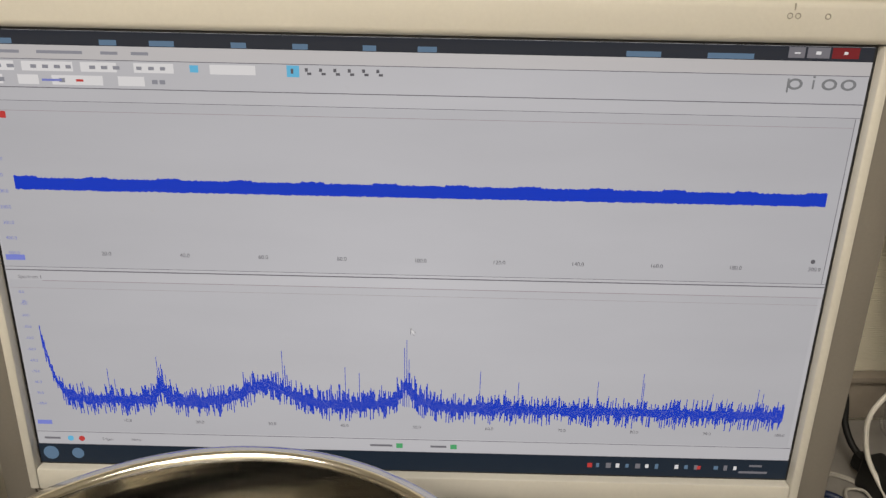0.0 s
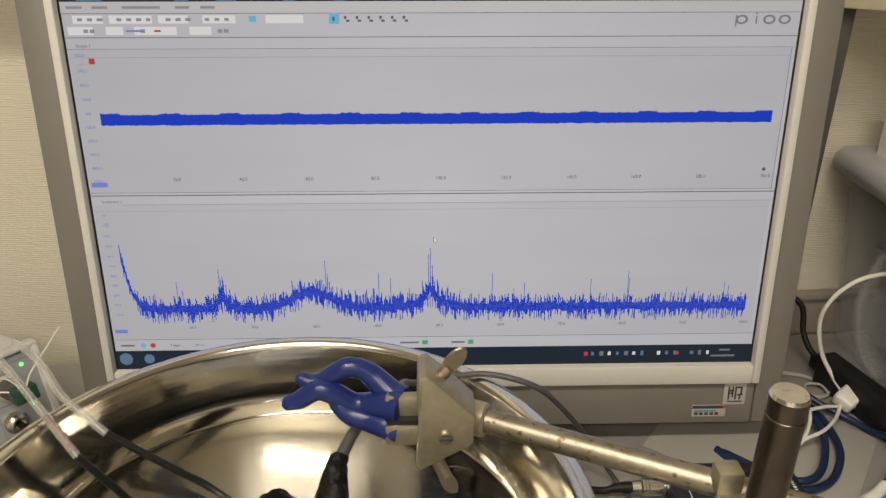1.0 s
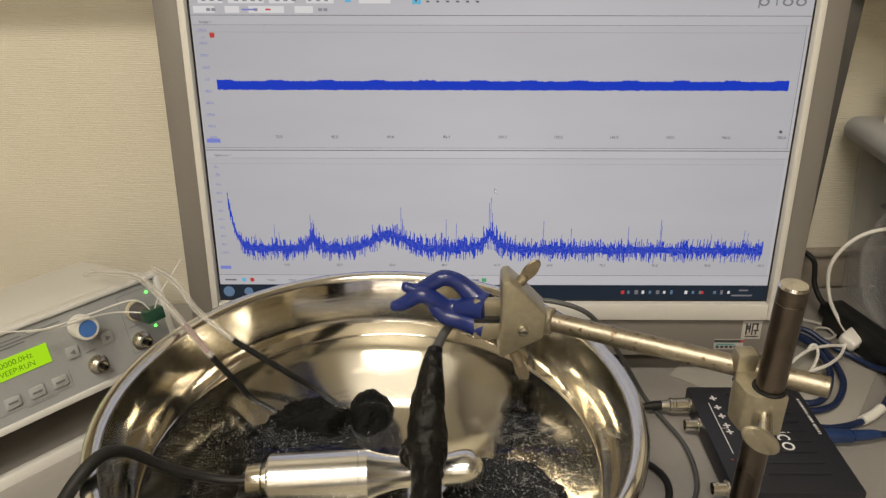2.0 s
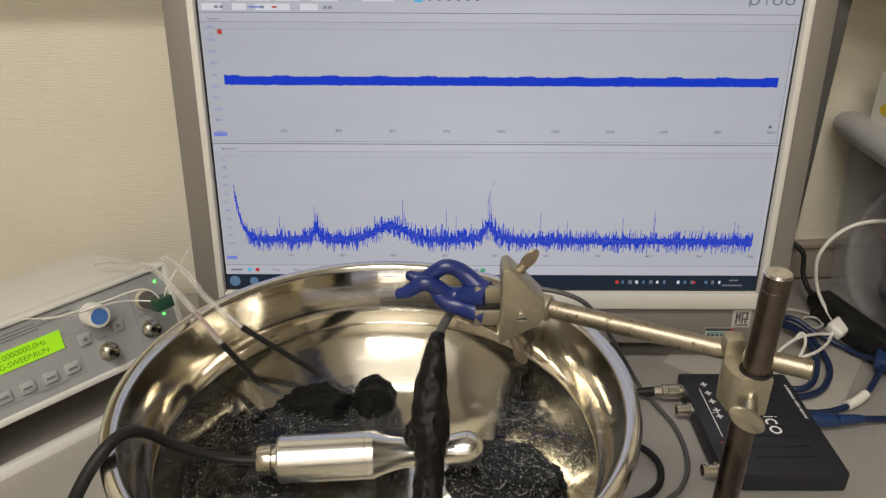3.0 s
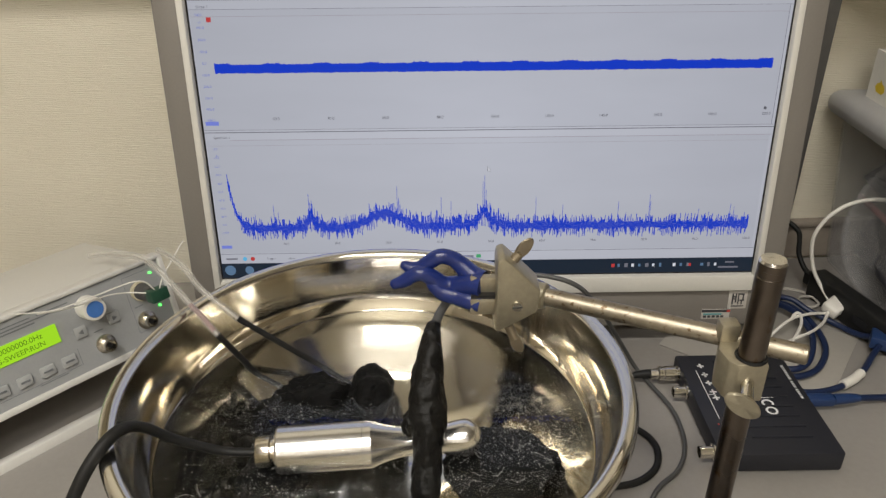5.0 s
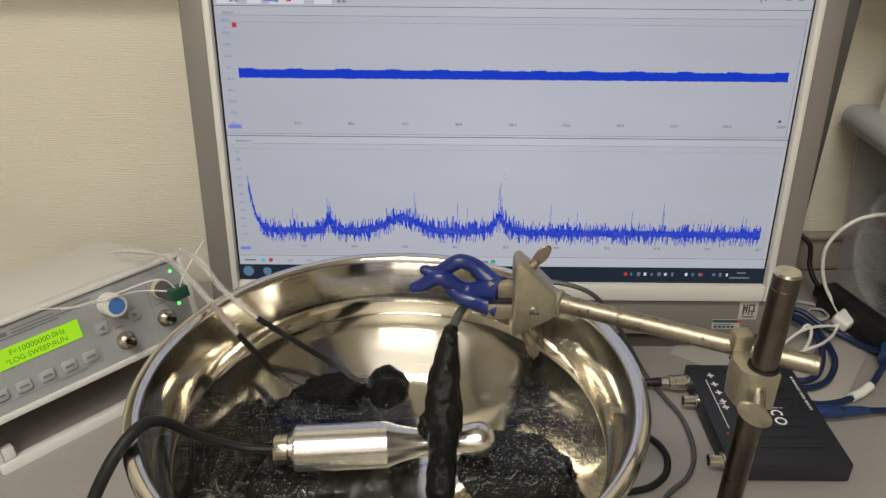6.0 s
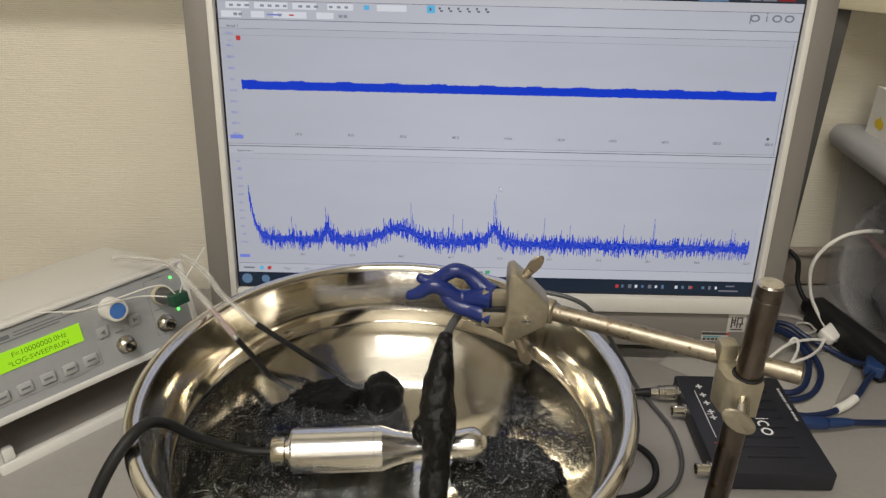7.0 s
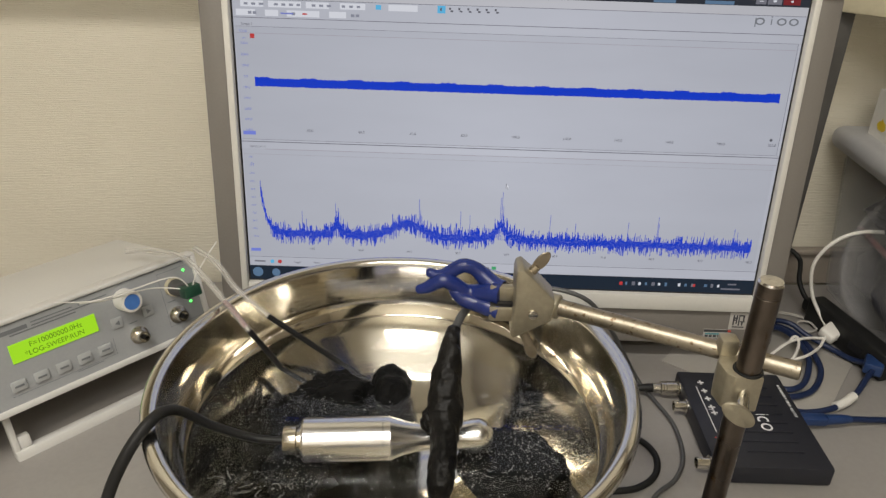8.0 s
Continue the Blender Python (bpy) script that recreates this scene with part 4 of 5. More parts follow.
for tag, base, tip, w in (("wing_nut", (-0.0010, -0.1970, 0.2030), (0.0125, -0.1940, 0.2195), 0.0052), ("wing_nut", (-0.0008, -0.2020, 0.1640), (0.0085, -0.2030, 0.1420), 0.0046)):
    bm = rod(base, Vector(base).lerp(Vector(tip), 0.45), 0.0030, None, 16, 0.0005)
    own = lathe([(0, -0.0009), (w, -0.0009), (w + 0.0006, 0), (w, 0.0009), (0, 0.0009)], 24, None, along(base, tip) @ pose(0, 0, (Vector(tip) - Vector(base)).length * 0.62, 0, 90, 0) @ Matrix.Diagonal((1.35, 0.75, 1, 1)))
    merge(bm, own)
    part(tag, bm, M_WING, clamp, "rust-brown worn wing screw", world_space=True)
for z, y in ((0.1876, -0.1920), (0.1752, -0.1970)):
    bm = box(-0.024, -0.006, y - 0.0030, y + 0.0030, z - 0.0053, z + 0.0053, 0.0012)
    part("finger_root", bm, M_CAST, clamp, world_space=True)
# black bar put between the finger roots as their shade
part("gap_shade", box(-0.0235, -0.0075, -0.1985, -0.1900, 0.1800, 0.1830), M_BLACKGAP, clamp, "black bar as shade between the fingers", False, True)
FINGERS = (
    ([(-0.0165, -0.1880, 0.1868), (-0.0215, -0.1850, 0.1885), (-0.0290, -0.1810, 0.1945), (-0.0345, -0.1800, 0.1985), (-0.0415, -0.1800, 0.2000), (-0.0475, -0.1800, 0.1968), (-0.0540, -0.1800, 0.1922), (-0.0590, -0.1800, 0.1918), (-0.0632, -0.1800, 0.1938)],
     [0.0058, 0.0055, 0.0046, 0.0040, 0.0040, 0.0040, 0.0038, 0.0035, 0.0026]),
    ([(-0.0165, -0.1930, 0.1862), (-0.0225, -0.1900, 0.1858), (-0.0290, -0.1870, 0.1838), (-0.0345, -0.1850, 0.1825), (-0.0400, -0.1850, 0.1832), (-0.0470, -0.1850, 0.1882), (-0.0535, -0.1850, 0.1912), (-0.0585, -0.1850, 0.1896), (-0.0640, -0.1850, 0.1858), (-0.0695, -0.1850, 0.1838)],
     [0.0060, 0.0058, 0.0052, 0.0046, 0.0044, 0.0044, 0.0042, 0.0039, 0.0037, 0.0028]),
    ([(-0.0175, -0.1950, 0.1755), (-0.0240, -0.1930, 0.1765), (-0.0320, -0.1895, 0.1772), (-0.0400, -0.1880, 0.1790), (-0.0455, -0.1862, 0.1835), (-0.0480, -0.1853, 0.1868)],
     [0.0053, 0.0052, 0.0048, 0.0044, 0.0040, 0.0030]),
)
for line, widths in FINGERS:
    widths = [1.22 * w for w in widths]
    bm = sweep(line, widths, 18, 8)
    merge(bm, blob(line[-1], (widths[-1] * 1.02,) * 3, 1, 0.0, 1.0, 3, None, 0.0))
    part("finger", bm, M_BLUE, clamp, "blue vinyl dipped finger", world_space=True)

# ---- the signal generator ----
GEN = pose(-0.3631, -0.1179, 0.0871, -15, 0, 47.5)
gen = thing("signal_generator", GEN, "white bench signal generator with a green display, tilted on its bail", "signal generator")
GL, GR, GB, GT, GD = -0.135, 0.131, -0.0460, 0.0285, 0.158
part("case", box(GL + 0.002, GR - 0.002, 0.006, GD, GB + 0.001, GT - 0.001, 0.005, seg=3), M_GEN, gen, "white painted case")
bm = box(GL, GR, -0.002, 0.012, GB, GB + 0.0055, 0.0018)
box(GL, GR, -0.002, 0.012, GT - 0.0035, GT + 0.0005, 0.0015, bm)
box(GL, GL + 0.004, -0.002, 0.012, GB, GT, 0.0015, bm)
box(GR - 0.005, GR, -0.002, 0.012, GB, GT, 0.0015, bm)
part("front_frame", bm, M_GEN, gen)
part("front_panel", box(GL + 0.003, GR - 0.004, 0.0006, 0.008, GB + 0.004, GT - 0.003), M_PANEL, gen, "pale grey front panel", False)
lcd = part("display", box(-0.0337, 0.0337, -0.0002, 0.004, -0.0077, 0.0077), M_LCD, gen, "glowing yellow-green character display", False)
bm = lettering("F=10000000.0Hz", 0.0042, pose(0.0015, -0.0005, 0.0031))
merge(bm, lettering("*LOG-SWEEP:RUN", 0.0040, pose(-0.0005, -0.0005, -0.0034)))
part("display_text", bm, M_LCDINK, lcd, "", False)
bm = bmesh.new()
for x0, x1, z0, z1 in ((-0.0300, 0.0210, 0.0140, 0.0150), (-0.0130, 0.0420, 0.0165, 0.0174), (-0.0130, 0.0190, 0.0192, 0.0200), (0.0240, 0.0480, 0.0188, 0.0197), (0.0585, 0.0660, -0.0128, -0.0121), (0.0960, 0.1030, -0.0080, -0.0073), (0.0080, 0.0300, -0.0345, -0.0340),
                       (-0.0440, -0.0160, 0.0163, 0.0196), (-0.11, 0.125, 0.0238, 0.0241)):
    quad(x0, x1, z0, z1, 0.0003, bm)
part("panel_print", bm, M_PANELLINE, gen, "small dark print", False)
for x0, x1, z0, z1 in ((-0.042, 0.0425, -0.0330, -0.0327), (0.0422, 0.0425, -0.033, -0.0190), (0.0930, 0.0933, -0.0300, 0.0200), (0.0930, 0.1240, -0.0300, -0.0297), (0.0930, 0.1240, 0.0197, 0.0200)):
    part("panel_line", quad(x0, x1, z0, z1, 0.0003), M_PANELLINE, gen, "", False)
for x in (-0.0352, -0.0178, -0.0006, 0.0167, 0.0337):
    key = part("key", box(x - 0.0058, x + 0.0058, -0.0016, 0.001, -0.0296, -0.0206, 0.0014), M_KEY, gen)
    bm = box(x - 0.0034, x + 0.0034, -0.0020, -0.0015, -0.0258, -0.0243)
    part("key_sign", bm, M_PANELLINE, key, "", False)
for x, d in ((0.0491, -1), (0.0767, 1)):
    z = -0.0072
    key = part("arrow_key", box(x - 0.0048, x + 0.0048, -0.0016, 0.001, z - 0.0048, z + 0.0048, 0.0012), M_KEY, gen)
    bm = bmesh.new()
    bm.faces.new([bm.verts.new(c) for c in ((x + d * 0.0024, -0.0019, z), (x - d * 0.0016, -0.0019, z + 0.0022), (x - d * 0.0016, -0.0019, z - 0.0022))])
    part("arrow", bm, M_PANELLINE, key, "", False)
FACE = pose(0, 0, 0, 90, 0, 0)
knob = part("knob", lathe([(0, 0), (0.0094, 0), (0.0094, 0.0150), (0.0086, 0.0168), (0.0068, 0.0172), (0.0068, 0.0166), (0, 0.0166)], 36, None, pose(0.0605, 0.0005, 0.0100) @ FACE), M_WHITEPL, gen, "white turning knob")
part("knob_cap", lathe([(0, 0.0164), (0.0066, 0.0164), (0.0066, 0.0171), (0, 0.0173)], 30, None, pose(0.0605, 0.0005, 0.0100) @ FACE), M_KNOBBLUE, knob, "blue knob cap")
for x, z in ((0.0640, -0.0248), (0.1018, -0.0210)):
    sock = part("socket", lathe([(0, 0), (0.0078, 0), (0.0078, 0.0016), (0.0058, 0.0020), (0.0049, 0.0024), (0.0049, 0.0115), (0.0040, 0.0115), (0.0040, 0.0040), (0, 0.0040)], 30, None, pose(x, 0.0006, z) @ FACE, False), M_CHROME, gen, "nickel coaxial socket")
    part("insulator", lathe([(0, 0.004), (0.0022, 0.004), (0.0022, 0.0095), (0, 0.0095)], 16, None, pose(x, 0.0006, z) @ FACE), M_BLACKRUB, sock)
for x, z in ((0.1174, 0.0158), (0.1167, -0.0140)):
    part("indicator", lathe([(0, 0), (0.0012, 0), (0.0010, 0.0010), (0, 0.0013)], 12, None, pose(x, 0.0006, z) @ FACE), M_LED, gen, "green lit indicator")
bm = box(-0.052, -0.047, 0.010, 0.018, -0.0905, GB + 0.001, 0.0015)
box(0.100, 0.105, 0.010, 0.018, -0.0905, GB + 0.001, 0.0015, bm)
box(-0.052, 0.105, 0.008, 0.019, -0.0905, -0.0800, 0.0018, bm)
box(-0.047, -0.038, 0.010, 0.018, -0.0800, -0.0690, 0.0015, bm)
part("bail", bm, M_GEN, gen, "white tilting bail")

# a terminal plug with two thin wires in the generator's output
plug = thing("terminal_plug", GEN @ pose(0.1040, -0.002, 0.0050), "green terminal plug with thin white wires", "plug")
part("barrel", lathe([(0, 0), (0.0072, 0), (0.0072, 0.010), (0.0060, 0.012), (0.0060, 0.024), (0, 0.024)], 24, None, FACE), M_DARKGREY, plug)
part("collar", lathe([(0.0074, -0.001), (0.0084, -0.001), (0.0084, 0.004), (0.0074, 0.004)], 24, None, FACE, False), M_BEIGE, plug)
part("terminal", box(-0.006, 0.009, -0.034, -0.022, -0.005, 0.005, 0.0008), M_PCB, plug, "green screw terminal")
tip = GEN @ Vector((0.106, -0.032, 0.006))
for pts in ([tip, tip + Vector((-0.012, -0.004, 0.014)), tip + Vector((-0.040, -0.022, 0.012)), tip + Vector((-0.062, -0.045, 0.014)), tip + Vector((-0.085, -0.062, 0.022))],
            [tip, tip + Vector((-0.030, -0.010, 0.006)), tip + Vector((-0.055, -0.036, 0.010)), tip + Vector((-0.072, -0.050, 0.014))],
            [tip, tip + Vector((0.004, 0.004, 0.012)), tip + Vector((0.010, 0.018, 0.022)), tip + Vector((0.018, 0.026, 0.034))]):
    part("wire", sweep(pts, 0.0006, 6, 8), M_WHITEPL, plug, "thin white wire", world_space=True)

# ---- the small oscilloscope box ----
SX0, SX1, SY0, SY1, SH = 0.1665, 0.2610, -0.1665, -0.0430, 0.0190
scope = thing("scope_box", pose((SX0 + SX1) / 2, (SY0 + SY1) / 2, 0), "flat navy-black oscilloscope box with white print and three coaxial sockets", "oscilloscope")
part("case", box(SX0, SX1, SY0, SY1, 0.001, SH, 0.0022), M_SCOPE, scope, world_space=True)
for k in range(9):
    y = SY0 + 0.018 + 0.0118 * k
    part("rib", box(SX0 + 0.030, SX1 - 0.018, y - 0.0008, y + 0.0008, SH - 0.0005, SH + 0.0013, 0.0005), M_SCOPE, scope, world_space=True)
for x in (SX0 + 0.01, SX1 - 0.01):
    for y in (SY0 + 0.01, SY1 - 0.01):
        part("foot", lathe([(0.004, 0), (0.004, 0.0015)], 12, None, pose(x, y, 0)), M_BLACKRUB, scope, world_space=True)
for y in (-0.0585, -0.0835, -0.1545):
    m = pose(SX0 + 0.001, y, 0.0105) @ pose(0, 0, 0, 0, -90, 0)
    sock = part("socket", lathe([(0, 0), (0.0066, 0), (0.0066, 0.0022), (0.0048, 0.0026), (0.0048, 0.0125), (0.0040, 0.0125), (0.0040, 0.005), (0, 0.005)], 28, None, m, False), M_CHROME, scope, "nickel coaxial socket", world_space=True)
    part("lug", rod((SX0 - 0.0085, y, 0.0105), (SX0 - 0.0085, y, 0.0166), 0.0010, None, 8), M_CHROME, scope, world_space=True)


def flat_bar(x0, x1, y0, y1, z, bm):
    bm.faces.new([bm.verts.new(c) for c in ((x0, y0, z), (x1, y0, z), (x1, y1, z), (x0, y1, z))])


bm = bmesh.new()
zt = SH + 0.0004
flat_bar(0.1780, 0.1787, -0.1270, -0.0660, zt, bm)
flat_bar(0.1780, 0.1850, -0.0980, -0.0974, zt, bm)
for y in (-0.0600, -0.0720, -0.0830, -0.1020, -0.0945):
    flat_bar(0.1832, 0.1849, y - 0.0030, y + 0.0030, zt, bm)
    flat_bar(0.1812, 0.1870, y - 0.0008, y + 0.0008, zt, bm)
part("print", bm, M_INK, scope, "white printed line and signs", False, True)
bm = bmesh.new()
x = 0.2545
y = -0.0610
for w in (0.0018, 0.0008, 0.0015, 0.0015, 0.0022, 0.0014, 0.0014, 0.0015, 0.0014, 0, 0.0015, 0.0015, 0.0015, 0.0015, 0, 0.0020, 0.0014, 0.0011, 0.0008, 0.0014, 0.0013):
    if w:
        flat_bar(x - 0.0014, x + 0.0010, y - w * 0.8, y, zt, bm)
        y -= w * 0.8 + 0.0010
    else:
        y -= 0.0016
part("print", bm, M_INK, scope, "row of small white print", False, True)
bm = bmesh.new()
for y in (-0.1185, -0.1095):
    merge(bm, torus(0.0040, 0.0009, pose(0.2235, y, zt) @ Matrix.Diagonal((1, 0.95, 0.2, 1)), n=24, k=6))
flat_bar(0.2195, 0.2275, -0.1030, -0.1012, zt, bm)
flat_bar(0.2288, 0.2306, -0.1030, -0.1012, zt, bm)
part("maker_mark", bm, M_INK, scope, "white ring-shaped mark", False, True)
part("status_light", lathe([(0, 0), (0.0009, 0), (0, 0.0006)], 10, None, pose(0.1758, -0.1330, SH)), M_REDINK, scope, world_space=True)

coax = thing("coax_lead", pose(0.140, -0.0585, 0), "black coaxial lead with a nickel bayonet plug", "cable")
bm = lathe([(0.0052, 0), (0.0066, 0.0008), (0.0066, 0.0100), (0.0060, 0.0106), (0.0060, 0.0126), (0.0066, 0.0132), (0.0066, 0.0150), (0.0046, 0.0158), (0.0042, 0.0220), (0.0030, 0.0222)], 28, None, pose(SX0 - 0.0025, -0.0585, 0.0105) @ pose(0, 0, 0, 0, -90, 0))
part("bayonet_plug", bm, M_CHROME, coax, "nickel bayonet plug", world_space=True)
part("boot", sweep([(0.1440, -0.0585, 0.0105), (0.1360, -0.0583, 0.0102), (0.1280, -0.0580, 0.0090)], [0.0042, 0.0038, 0.0030], 14, 6), M_BLACKRUB, coax, world_space=True)
part("lead", sweep([(0.1300, -0.0580, 0.0092), (0.1200, -0.0570, 0.0060), (0.1080, -0.0500, 0.0030), (0.0900, -0.0380, 0.0028), (0.060, -0.022, 0.0028), (0.02, -0.030, 0.0028)], 0.0026, 10, 8), M_BLACKRUB, coax, world_space=True)
bm = sweep([(0.060, -0.118, 0.0028), (0.090, -0.112, 0.0028), (0.110, -0.116, 0.0028), (0.122, -0.126, 0.0028), (0.127, -0.142, 0.0028), (0.121, -0.162, 0.0028), (0.104, -0.176, 0.0028), (0.080, -0.181, 0.0028), (0.050, -0.184, 0.0028)], 0.0027, 10, 8)
solo("black_lead_loop", bm, M_BLACKRUB, "loop of thin black lead lying on the desk beside the bowl", "cable")

# ---- cables and clutter behind the box ----
solo("grey_sheet", moved(box(-0.075, 0.075, -0.060, 0.060, 0, 0.0012, 0.0004), pose(0.262, 0.000, 0.0001, 0, 0, -37)), M_SHEET, "thin grey sheet lying on the desk", "sheet")

usb = thing("usb_lead", pose(0.266, -0.095, 0), "blue data lead with a flat blue plug in the box", "cable")
bm = box(SX1 + 0.0015, 0.2860, -0.1005, -0.0905, 0.0060, 0.0140, 0.0018)
part("plug", bm, M_BLUEPLUG, usb, "flat blue plug", world_space=True)
part("plug_tip", box(SX1 - 0.002, SX1 + 0.002, -0.1010, -0.0900, 0.0050, 0.0155, 0.0005), M_CHROME, usb, "metal plug tip", world_space=True)
part("strain_relief", sweep([(0.2855, -0.0955, 0.0100), (0.3020, -0.0935, 0.0095), (0.3090, -0.0922, 0.0085)], [0.0048, 0.0042, 0.0034], 14, 5), M_BLUEPLUG, usb, world_space=True)
part("lead", sweep([(0.3060, -0.0928, 0.0090), (0.330, -0.089, 0.0060), (0.360, -0.086, 0.0034), (0.420, -0.090, 0.0034), (0.50, -0.10, 0.0034)], 0.0028, 12, 8), M_BLUECABLE, usb, world_space=True)

second = thing("usb_lead", pose(0.361, -0.022, 0), "blue data lead coiled behind the box with a white tape flag", "cable")
bm = box(-0.010, 0.010, -0.0085, 0.0085, 0.0, 0.0120, 0.002)
bm.transform(pose(0.3640, -0.0190, 0.0090, 0, 0, 60))
part("plug", bm, M_BLUEPLUG, second, "blue plug", world_space=True)
part("lead", sweep([(0.3600, -0.0260, 0.0140), (0.3480, -0.0380, 0.0110), (0.3340, -0.0530, 0.0080), (0.3180, -0.0655, 0.0060), (0.2980, -0.0755, 0.0050), (0.2780, -0.0800, 0.0050), (0.2640, -0.0800, 0.0060)], 0.0028, 12, 8), M_BLUECABLE, second, world_space=True)
part("tape_flag", sweep([(0.3290, -0.0575, 0.0076), (0.3180, -0.0655, 0.0064), (0.3060, -0.0718, 0.0058)], 0.0042, 10, 4), M_PAPER, second, "white tape flag", world_space=True)
bm = sweep([(0.262, 0.075, 0.0030), (0.285, 0.068, 0.0045), (0.302, 0.058, 0.0070), (0.3130, 0.0440, 0.0080), (0.3190, 0.0180, 0.0080), (0.3170, -0.0130, 0.0070), (0.3060, -0.0360, 0.0060), (0.2880, -0.0540, 0.0060), (0.2640, -0.0590, 0.0060), (0.236, -0.036, 0.004), (0.222, -0.010, 0.0030)], 0.0029, 12, 8)
sweep([(0.255, 0.066, 0.0030), (0.280, 0.060, 0.0045), (0.298, 0.050, 0.0100), (0.3080, 0.0280, 0.0120), (0.3075, -0.0040, 0.0120), (0.2970, -0.0300, 0.0110), (0.2820, -0.0500, 0.0110), (0.2640, -0.0560, 0.0115), (0.243, -0.038, 0.008), (0.226, -0.014, 0.0030)], 0.0029, 12, 8, bm)
solo("coiled_blue_lead", bm, M_BLUECABLE, "two turns of blue data lead coiled on the desk", "cable")
bm = sweep([(0.270, 0.080, 0.0030), (0.295, 0.062, 0.0120), (0.311, 0.051, 0.0150), (0.3250, 0.0390, 0.0090), (0.3450, 0.0210, 0.0045), (0.3560, 0.0020, 0.0060), (0.3630, -0.0130, 0.0130)], 0.0028, 12, 8)
solo("blue_lead", bm, M_BLUECABLE, "blue data lead running along the desk", "cable")

charger = thing("white_plug_lead", pose(0.3500, 0.0430, 0), "small white plug with looped white leads", "cable")
bm = box(-0.0100, 0.0100, -0.0085, 0.0085, 0, 0.0125, 0.003, seg=3)
bm.transform(pose(0.3480, 0.0400, 0.0080, 18, -10, 35))
part("plug", bm, M_WHITEPL, charger, "white plug", world_space=True)
W = 0.0015
part("lead", sweep([(0.3420, 0.0350, 0.0120), (0.3350, 0.0250, 0.0100), (0.3250, 0.0120, 0.0120), (0.3070, -0.0050, 0.0150), (0.2910, -0.0130, 0.0150), (0.278, -0.015, 0.010), (0.262, -0.012, 0.004)], W, 8, 8), M_WHITEPL, charger, world_space=True)
part("lead", sweep([(0.3700, 0.0300, 0.0080), (0.3550, 0.0330, 0.0090), (0.3360, 0.0310, 0.0110), (0.3170, 0.0230, 0.0160), (0.2940, 0.0120, 0.0180), (0.2740, -0.0010, 0.0130), (0.2640, -0.0080, 0.0060)], W, 8, 8), M_WHITEPL, charger, world_space=True)
part("lead", sweep([(0.2940, 0.0120, 0.0180), (0.3000, 0.0180, 0.0200), (0.3040, 0.0170, 0.0200), (0.3010, 0.0060, 0.0180), (0.2920, -0.0080, 0.0160), (0.2830, -0.0180, 0.0130)], W, 8, 8), M_WHITEPL, charger, world_space=True)
part("lead", sweep([(0.3500, 0.0480, 0.0120), (0.3460, 0.0620, 0.0200), (0.3370, 0.0680, 0.0360), (0.3310, 0.0700, 0.0540), (0.3280, 0.0700, 0.0720), (0.3310, 0.0700, 0.0860), (0.3400, 0.0700, 0.1000), (0.3560, 0.0700, 0.1110), (0.3800, 0.0680, 0.1160), (0.4150, 0.0620, 0.1120), (0.4600, 0.0500, 0.0900), (0.5, 0.03, 0.03), (0.52, 0.02, 0.0020)], 0.0019, 10, 8), M_WHITEPL, charger, "white lead arching up", world_space=True)

bm = sweep([(0.300, 0.096, 0.0015), (0.319, 0.092, 0.0015), (0.334, 0.087, 0.0020), (0.346, 0.075, 0.0030), (0.347, 0.062, 0.0040), (0.337, 0.055, 0.0030), (0.327, 0.060, 0.0030), (0.330, 0.071, 0.0045), (0.342, 0.070, 0.0050), (0.344, 0.058, 0.0035), (0.332, 0.052, 0.0030)], 0.0012, 8, 8)
sweep([(0.300, 0.099, 0.0015), (0.324, 0.094, 0.0015), (0.341, 0.085, 0.0020), (0.352, 0.068, 0.0025), (0.36, 0.056, 0.0025)], 0.0012, 8, 8, bm)
solo("grey_wire", bm, M_GREYWIRE, "thin pale grey wires tangled on the desk", "wire")

adapter = thing("power_adapter", pose(0.3620, 0.0380, 0, 0, 0, 15), "long black power adapter lying beside the drawer box", "adapter")
part("body", box(-0.0100, 0.0090, -0.0640, 0.0480, 0, 0.0300, 0.003, seg=3), M_BLACKRUB, adapter)
part("socket", box(-0.0104, -0.0098, -0.036, -0.018, 0.010, 0.018), M_BLACKGAP, adapter, "", False)
part("plug", box(-0.0060, 0.0060, 0.0470, 0.0600, 0.008, 0.022, 0.003), M_BLACKRUB, adapter)
part("cord", sweep([(0.3500, 0.0960, 0.0150), (0.3460, 0.1060, 0.0200), (0.3440, 0.1180, 0.0300), (0.3480, 0.1300, 0.0380), (0.3500, 0.1400, 0.0440), (0.3440, 0.1480, 0.0500), (0.3360, 0.1500, 0.0520)], 0.0027, 12, 8), M_BLACKRUB, adapter, "black cord", world_space=True)
bm = box(0.3120, 0.3400, 0.1430, 0.1580, 0.0450, 0.0590, 0.004)
part("wall_plug", bm, M_BLACKRUB, adapter, "black wall plug", world_space=True)

# the steel post and beige board to the side of the monitor
post = thing("shelf_post", pose(0.309, 0.128, 0), "dark grey steel post carrying a beige board", "shelf post")
part("upright", box(0.2950, 0.3255, 0.1170, 0.1400, 0, 0.3200, 0.0015), M_DARKGREY, post, world_space=True)
# board extended beyond view so that it shades the storage box and carton
bm = box(0.0, 0.85, 0.0, 0.60, 0.0, 0.022, 0.002)
bm.transform(pose(0.3050, 0.1120, 0.3200, 0, 0, -38))
bmesh.ops.bisect_plane(bm, geom=bm.verts[:] + bm.edges[:] + bm.faces[:], plane_co=(0, 0.150, 0), plane_no=(-0.052, 1, 0), clear_outer=True)
bmesh.ops.holes_fill(bm, edges=bm.edges[:])
part("board", bm, M_BEIGE, post, "beige board", world_space=True)

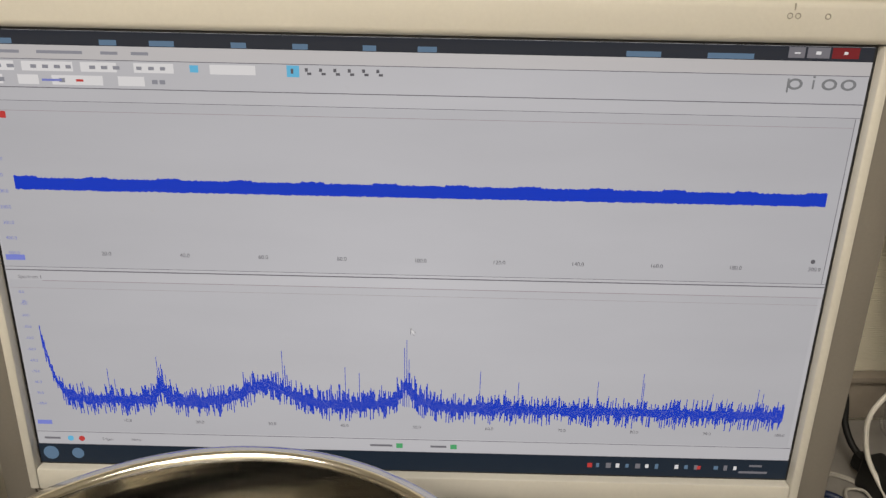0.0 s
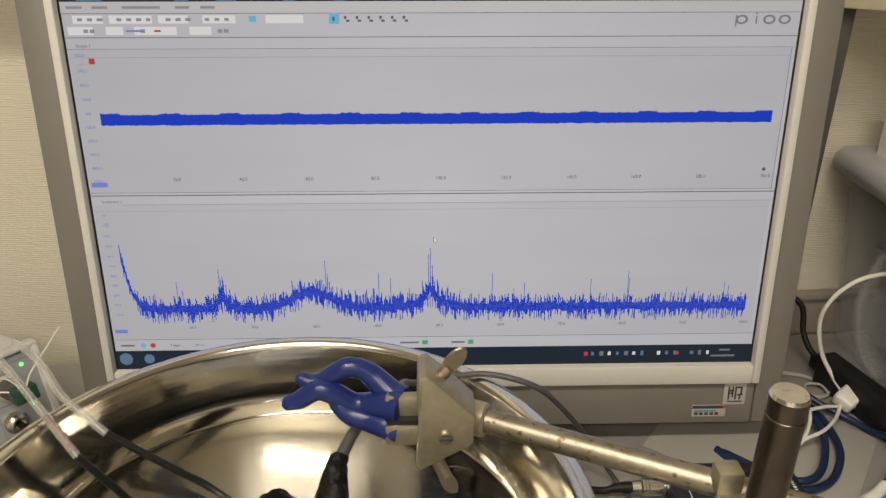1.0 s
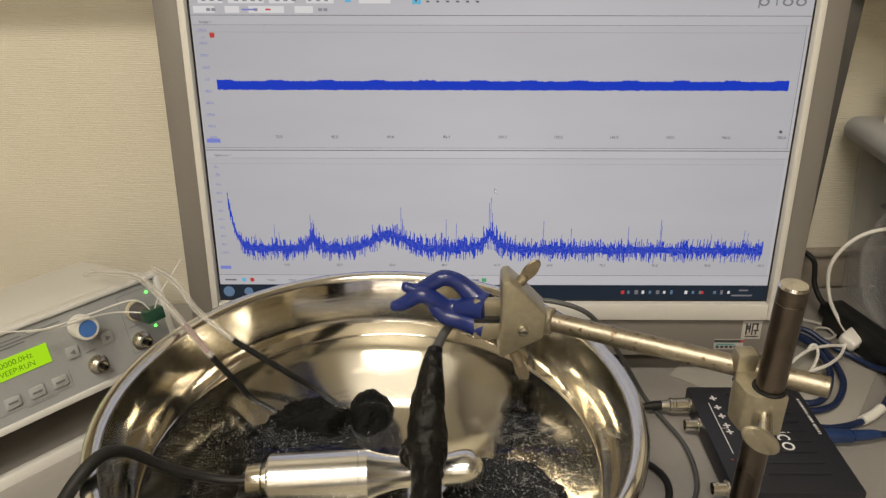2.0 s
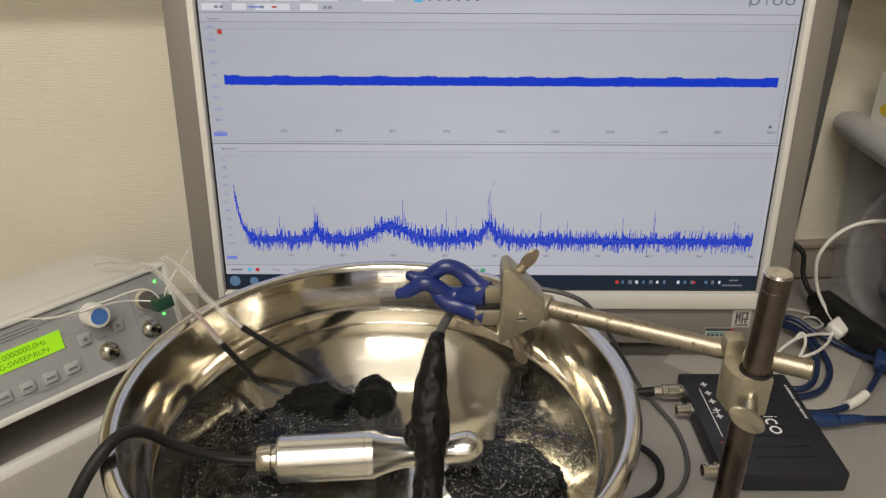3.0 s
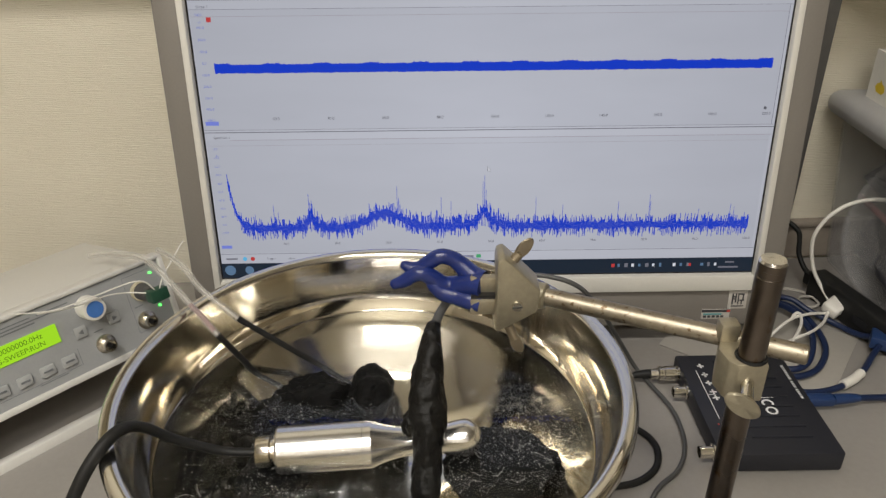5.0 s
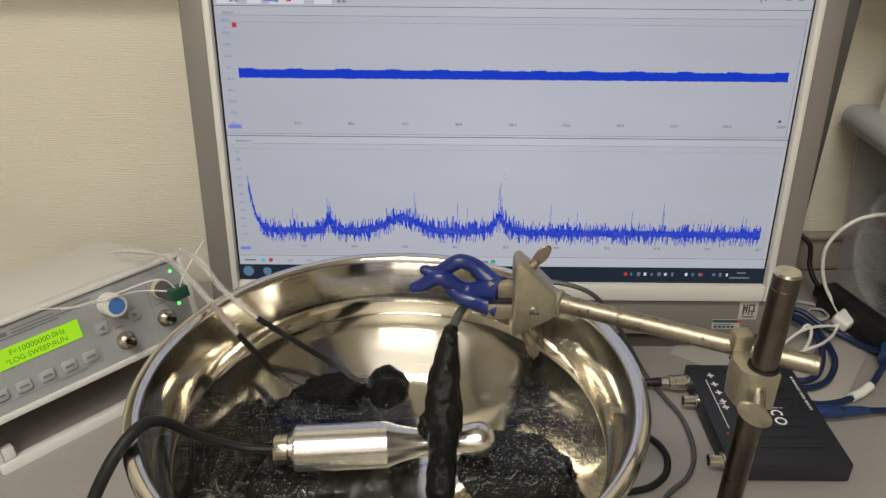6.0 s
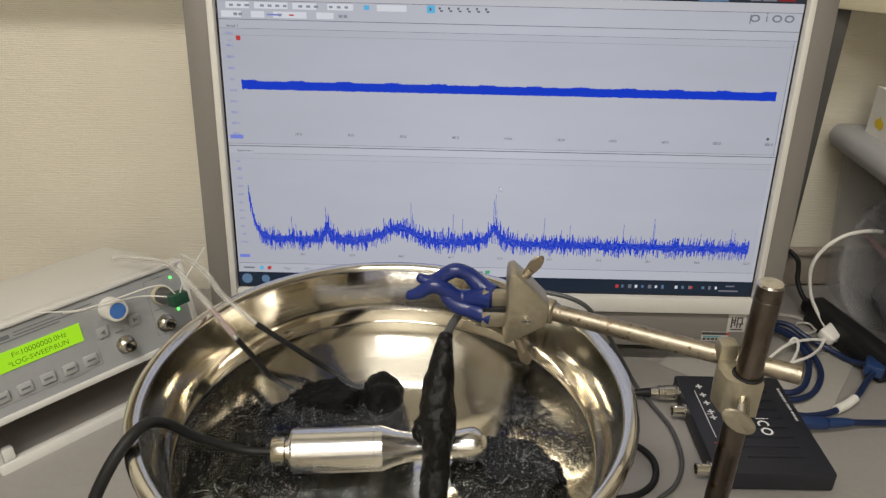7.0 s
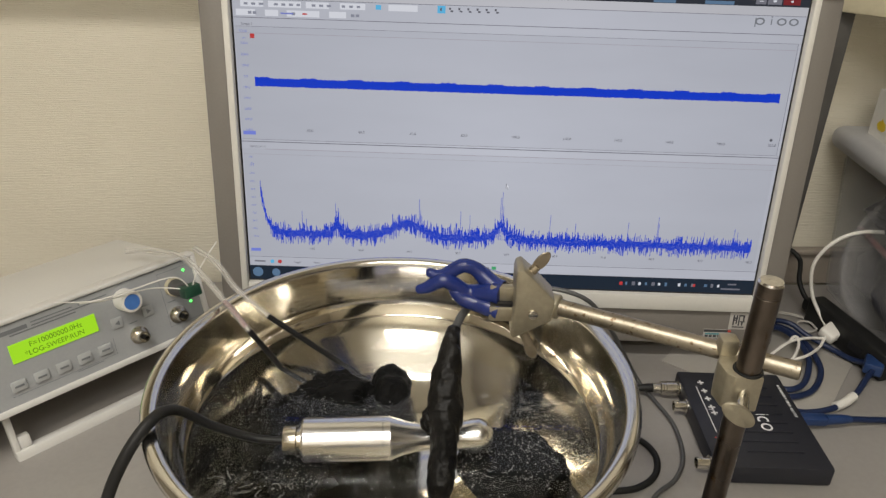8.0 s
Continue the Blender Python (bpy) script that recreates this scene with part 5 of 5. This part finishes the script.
# the translucent drawer box with a milky lid
drawer = thing("storage_box", pose(0.46, 0.06, 0), "translucent plastic storage box with a milky lid and dark contents", "storage box")
bm = box(0.3660, 0.60, -0.14, 0.150, 0.001, 0.176, 0.012, seg=3)
own = box(0.3685, 0.5975, -0.1375, 0.1475, 0.0035, 0.180, 0.010, seg=3)
bmesh.ops.reverse_faces(own, faces=own.faces[:])
merge(bm, own)
for v in bm.verts:
    v.co.x += (0.176 - v.co.z) * 0.13 * (1 if v.co.x < 0.5 else -1)
tub = part("tub", bm, M_CLEAR, drawer, "clear plastic tub", world_space=True)
tub.visible_shadow = False
bm = box(0.3530, 0.62, -0.16, 0.160, 0.174, 0.199, 0.012, seg=4)
part("lid", bm, M_LID, drawer, "milky white lid", world_space=True)
part("content", blob((0.442, 0.06, 0.122), (0.060, 0.078, 0.020), 31, 0.4, 2.0, 4), M_DARKSTUFF, drawer, "dark bundled contents", world_space=True)
part("content", blob((0.448, 0.05, 0.055), (0.058, 0.088, 0.046), 37, 0.3, 2.0, 4), M_DARKSTUFF, drawer, "dark bundled contents", world_space=True)
part("content", rod((0.388, 0.11, 0.100), (0.386, -0.06, 0.094), 0.003), M_PINK, drawer, "dull red strip", world_space=True)

carton = thing("carton", pose(0.43, 0.08, 0.1990), "small open white carton with a yellow mark on the lid", "carton")
for a in ((0.3760, 0.3775, -0.02, 0.128), (0.4800, 0.4815, -0.02, 0.128), (0.3775, 0.4800, 0.1265, 0.128), (0.3775, 0.4800, -0.02, -0.0185)):
    part("side", box(a[0], a[1], a[2], a[3], 0.1990, 0.2450), M_CARTON, carton, "", False, True)
part("bottom", box(0.3776, 0.4799, -0.0184, 0.1264, 0.1992, 0.2008), M_CARTON, carton, "", False, True)
bm = bmesh.new()
c = Vector((0.3757, 0.108, 0.2140))
vs = [bm.verts.new(c + Vector((0, s * 0.0085, t * 0.0070))) for s, t in ((-1, -0.4), (-0.5, -0.9), (0.6, -0.8), (1, -0.2), (0.7, 0.3), (0.3, 0.5), (0.1, 0.95), (-0.3, 0.5), (-0.8, 0.3))]
bm.faces.new(vs)
part("yellow_mark", bm, M_YELLOW, carton, "yellow printed shape", False, True)
bm = bmesh.new()
for k, w in enumerate((0.006, 0.0012, 0.005)):
    y0 = 0.090 - 0.0085 * k
    bm.faces.new([bm.verts.new(p) for p in ((0.3756, y0, 0.2125), (0.3756, y0 - w, 0.2125), (0.3756, y0 - w, 0.2140), (0.3756, y0, 0.2140))])
part("print", bm, M_GREYWIRE, carton, "faint grey print", False, True)

# a round clear plastic cover leaning on the storage box
bm = lathe([(0, 0), (0.066, 0), (0.072, 0.003), (0.074, 0.010), (0.0755, 0.010), (0.0735, 0.002), (0.067, -0.0012), (0, -0.0012)], 64, None, None, False)
bm.transform(pose(0.425, 0.085, 0.0745, 78, 0, 12))
cover = solo("clear_cover", bm, M_CLEAR, "round clear plastic cover leaning against the storage box", "cover")
cover.visible_shadow = False
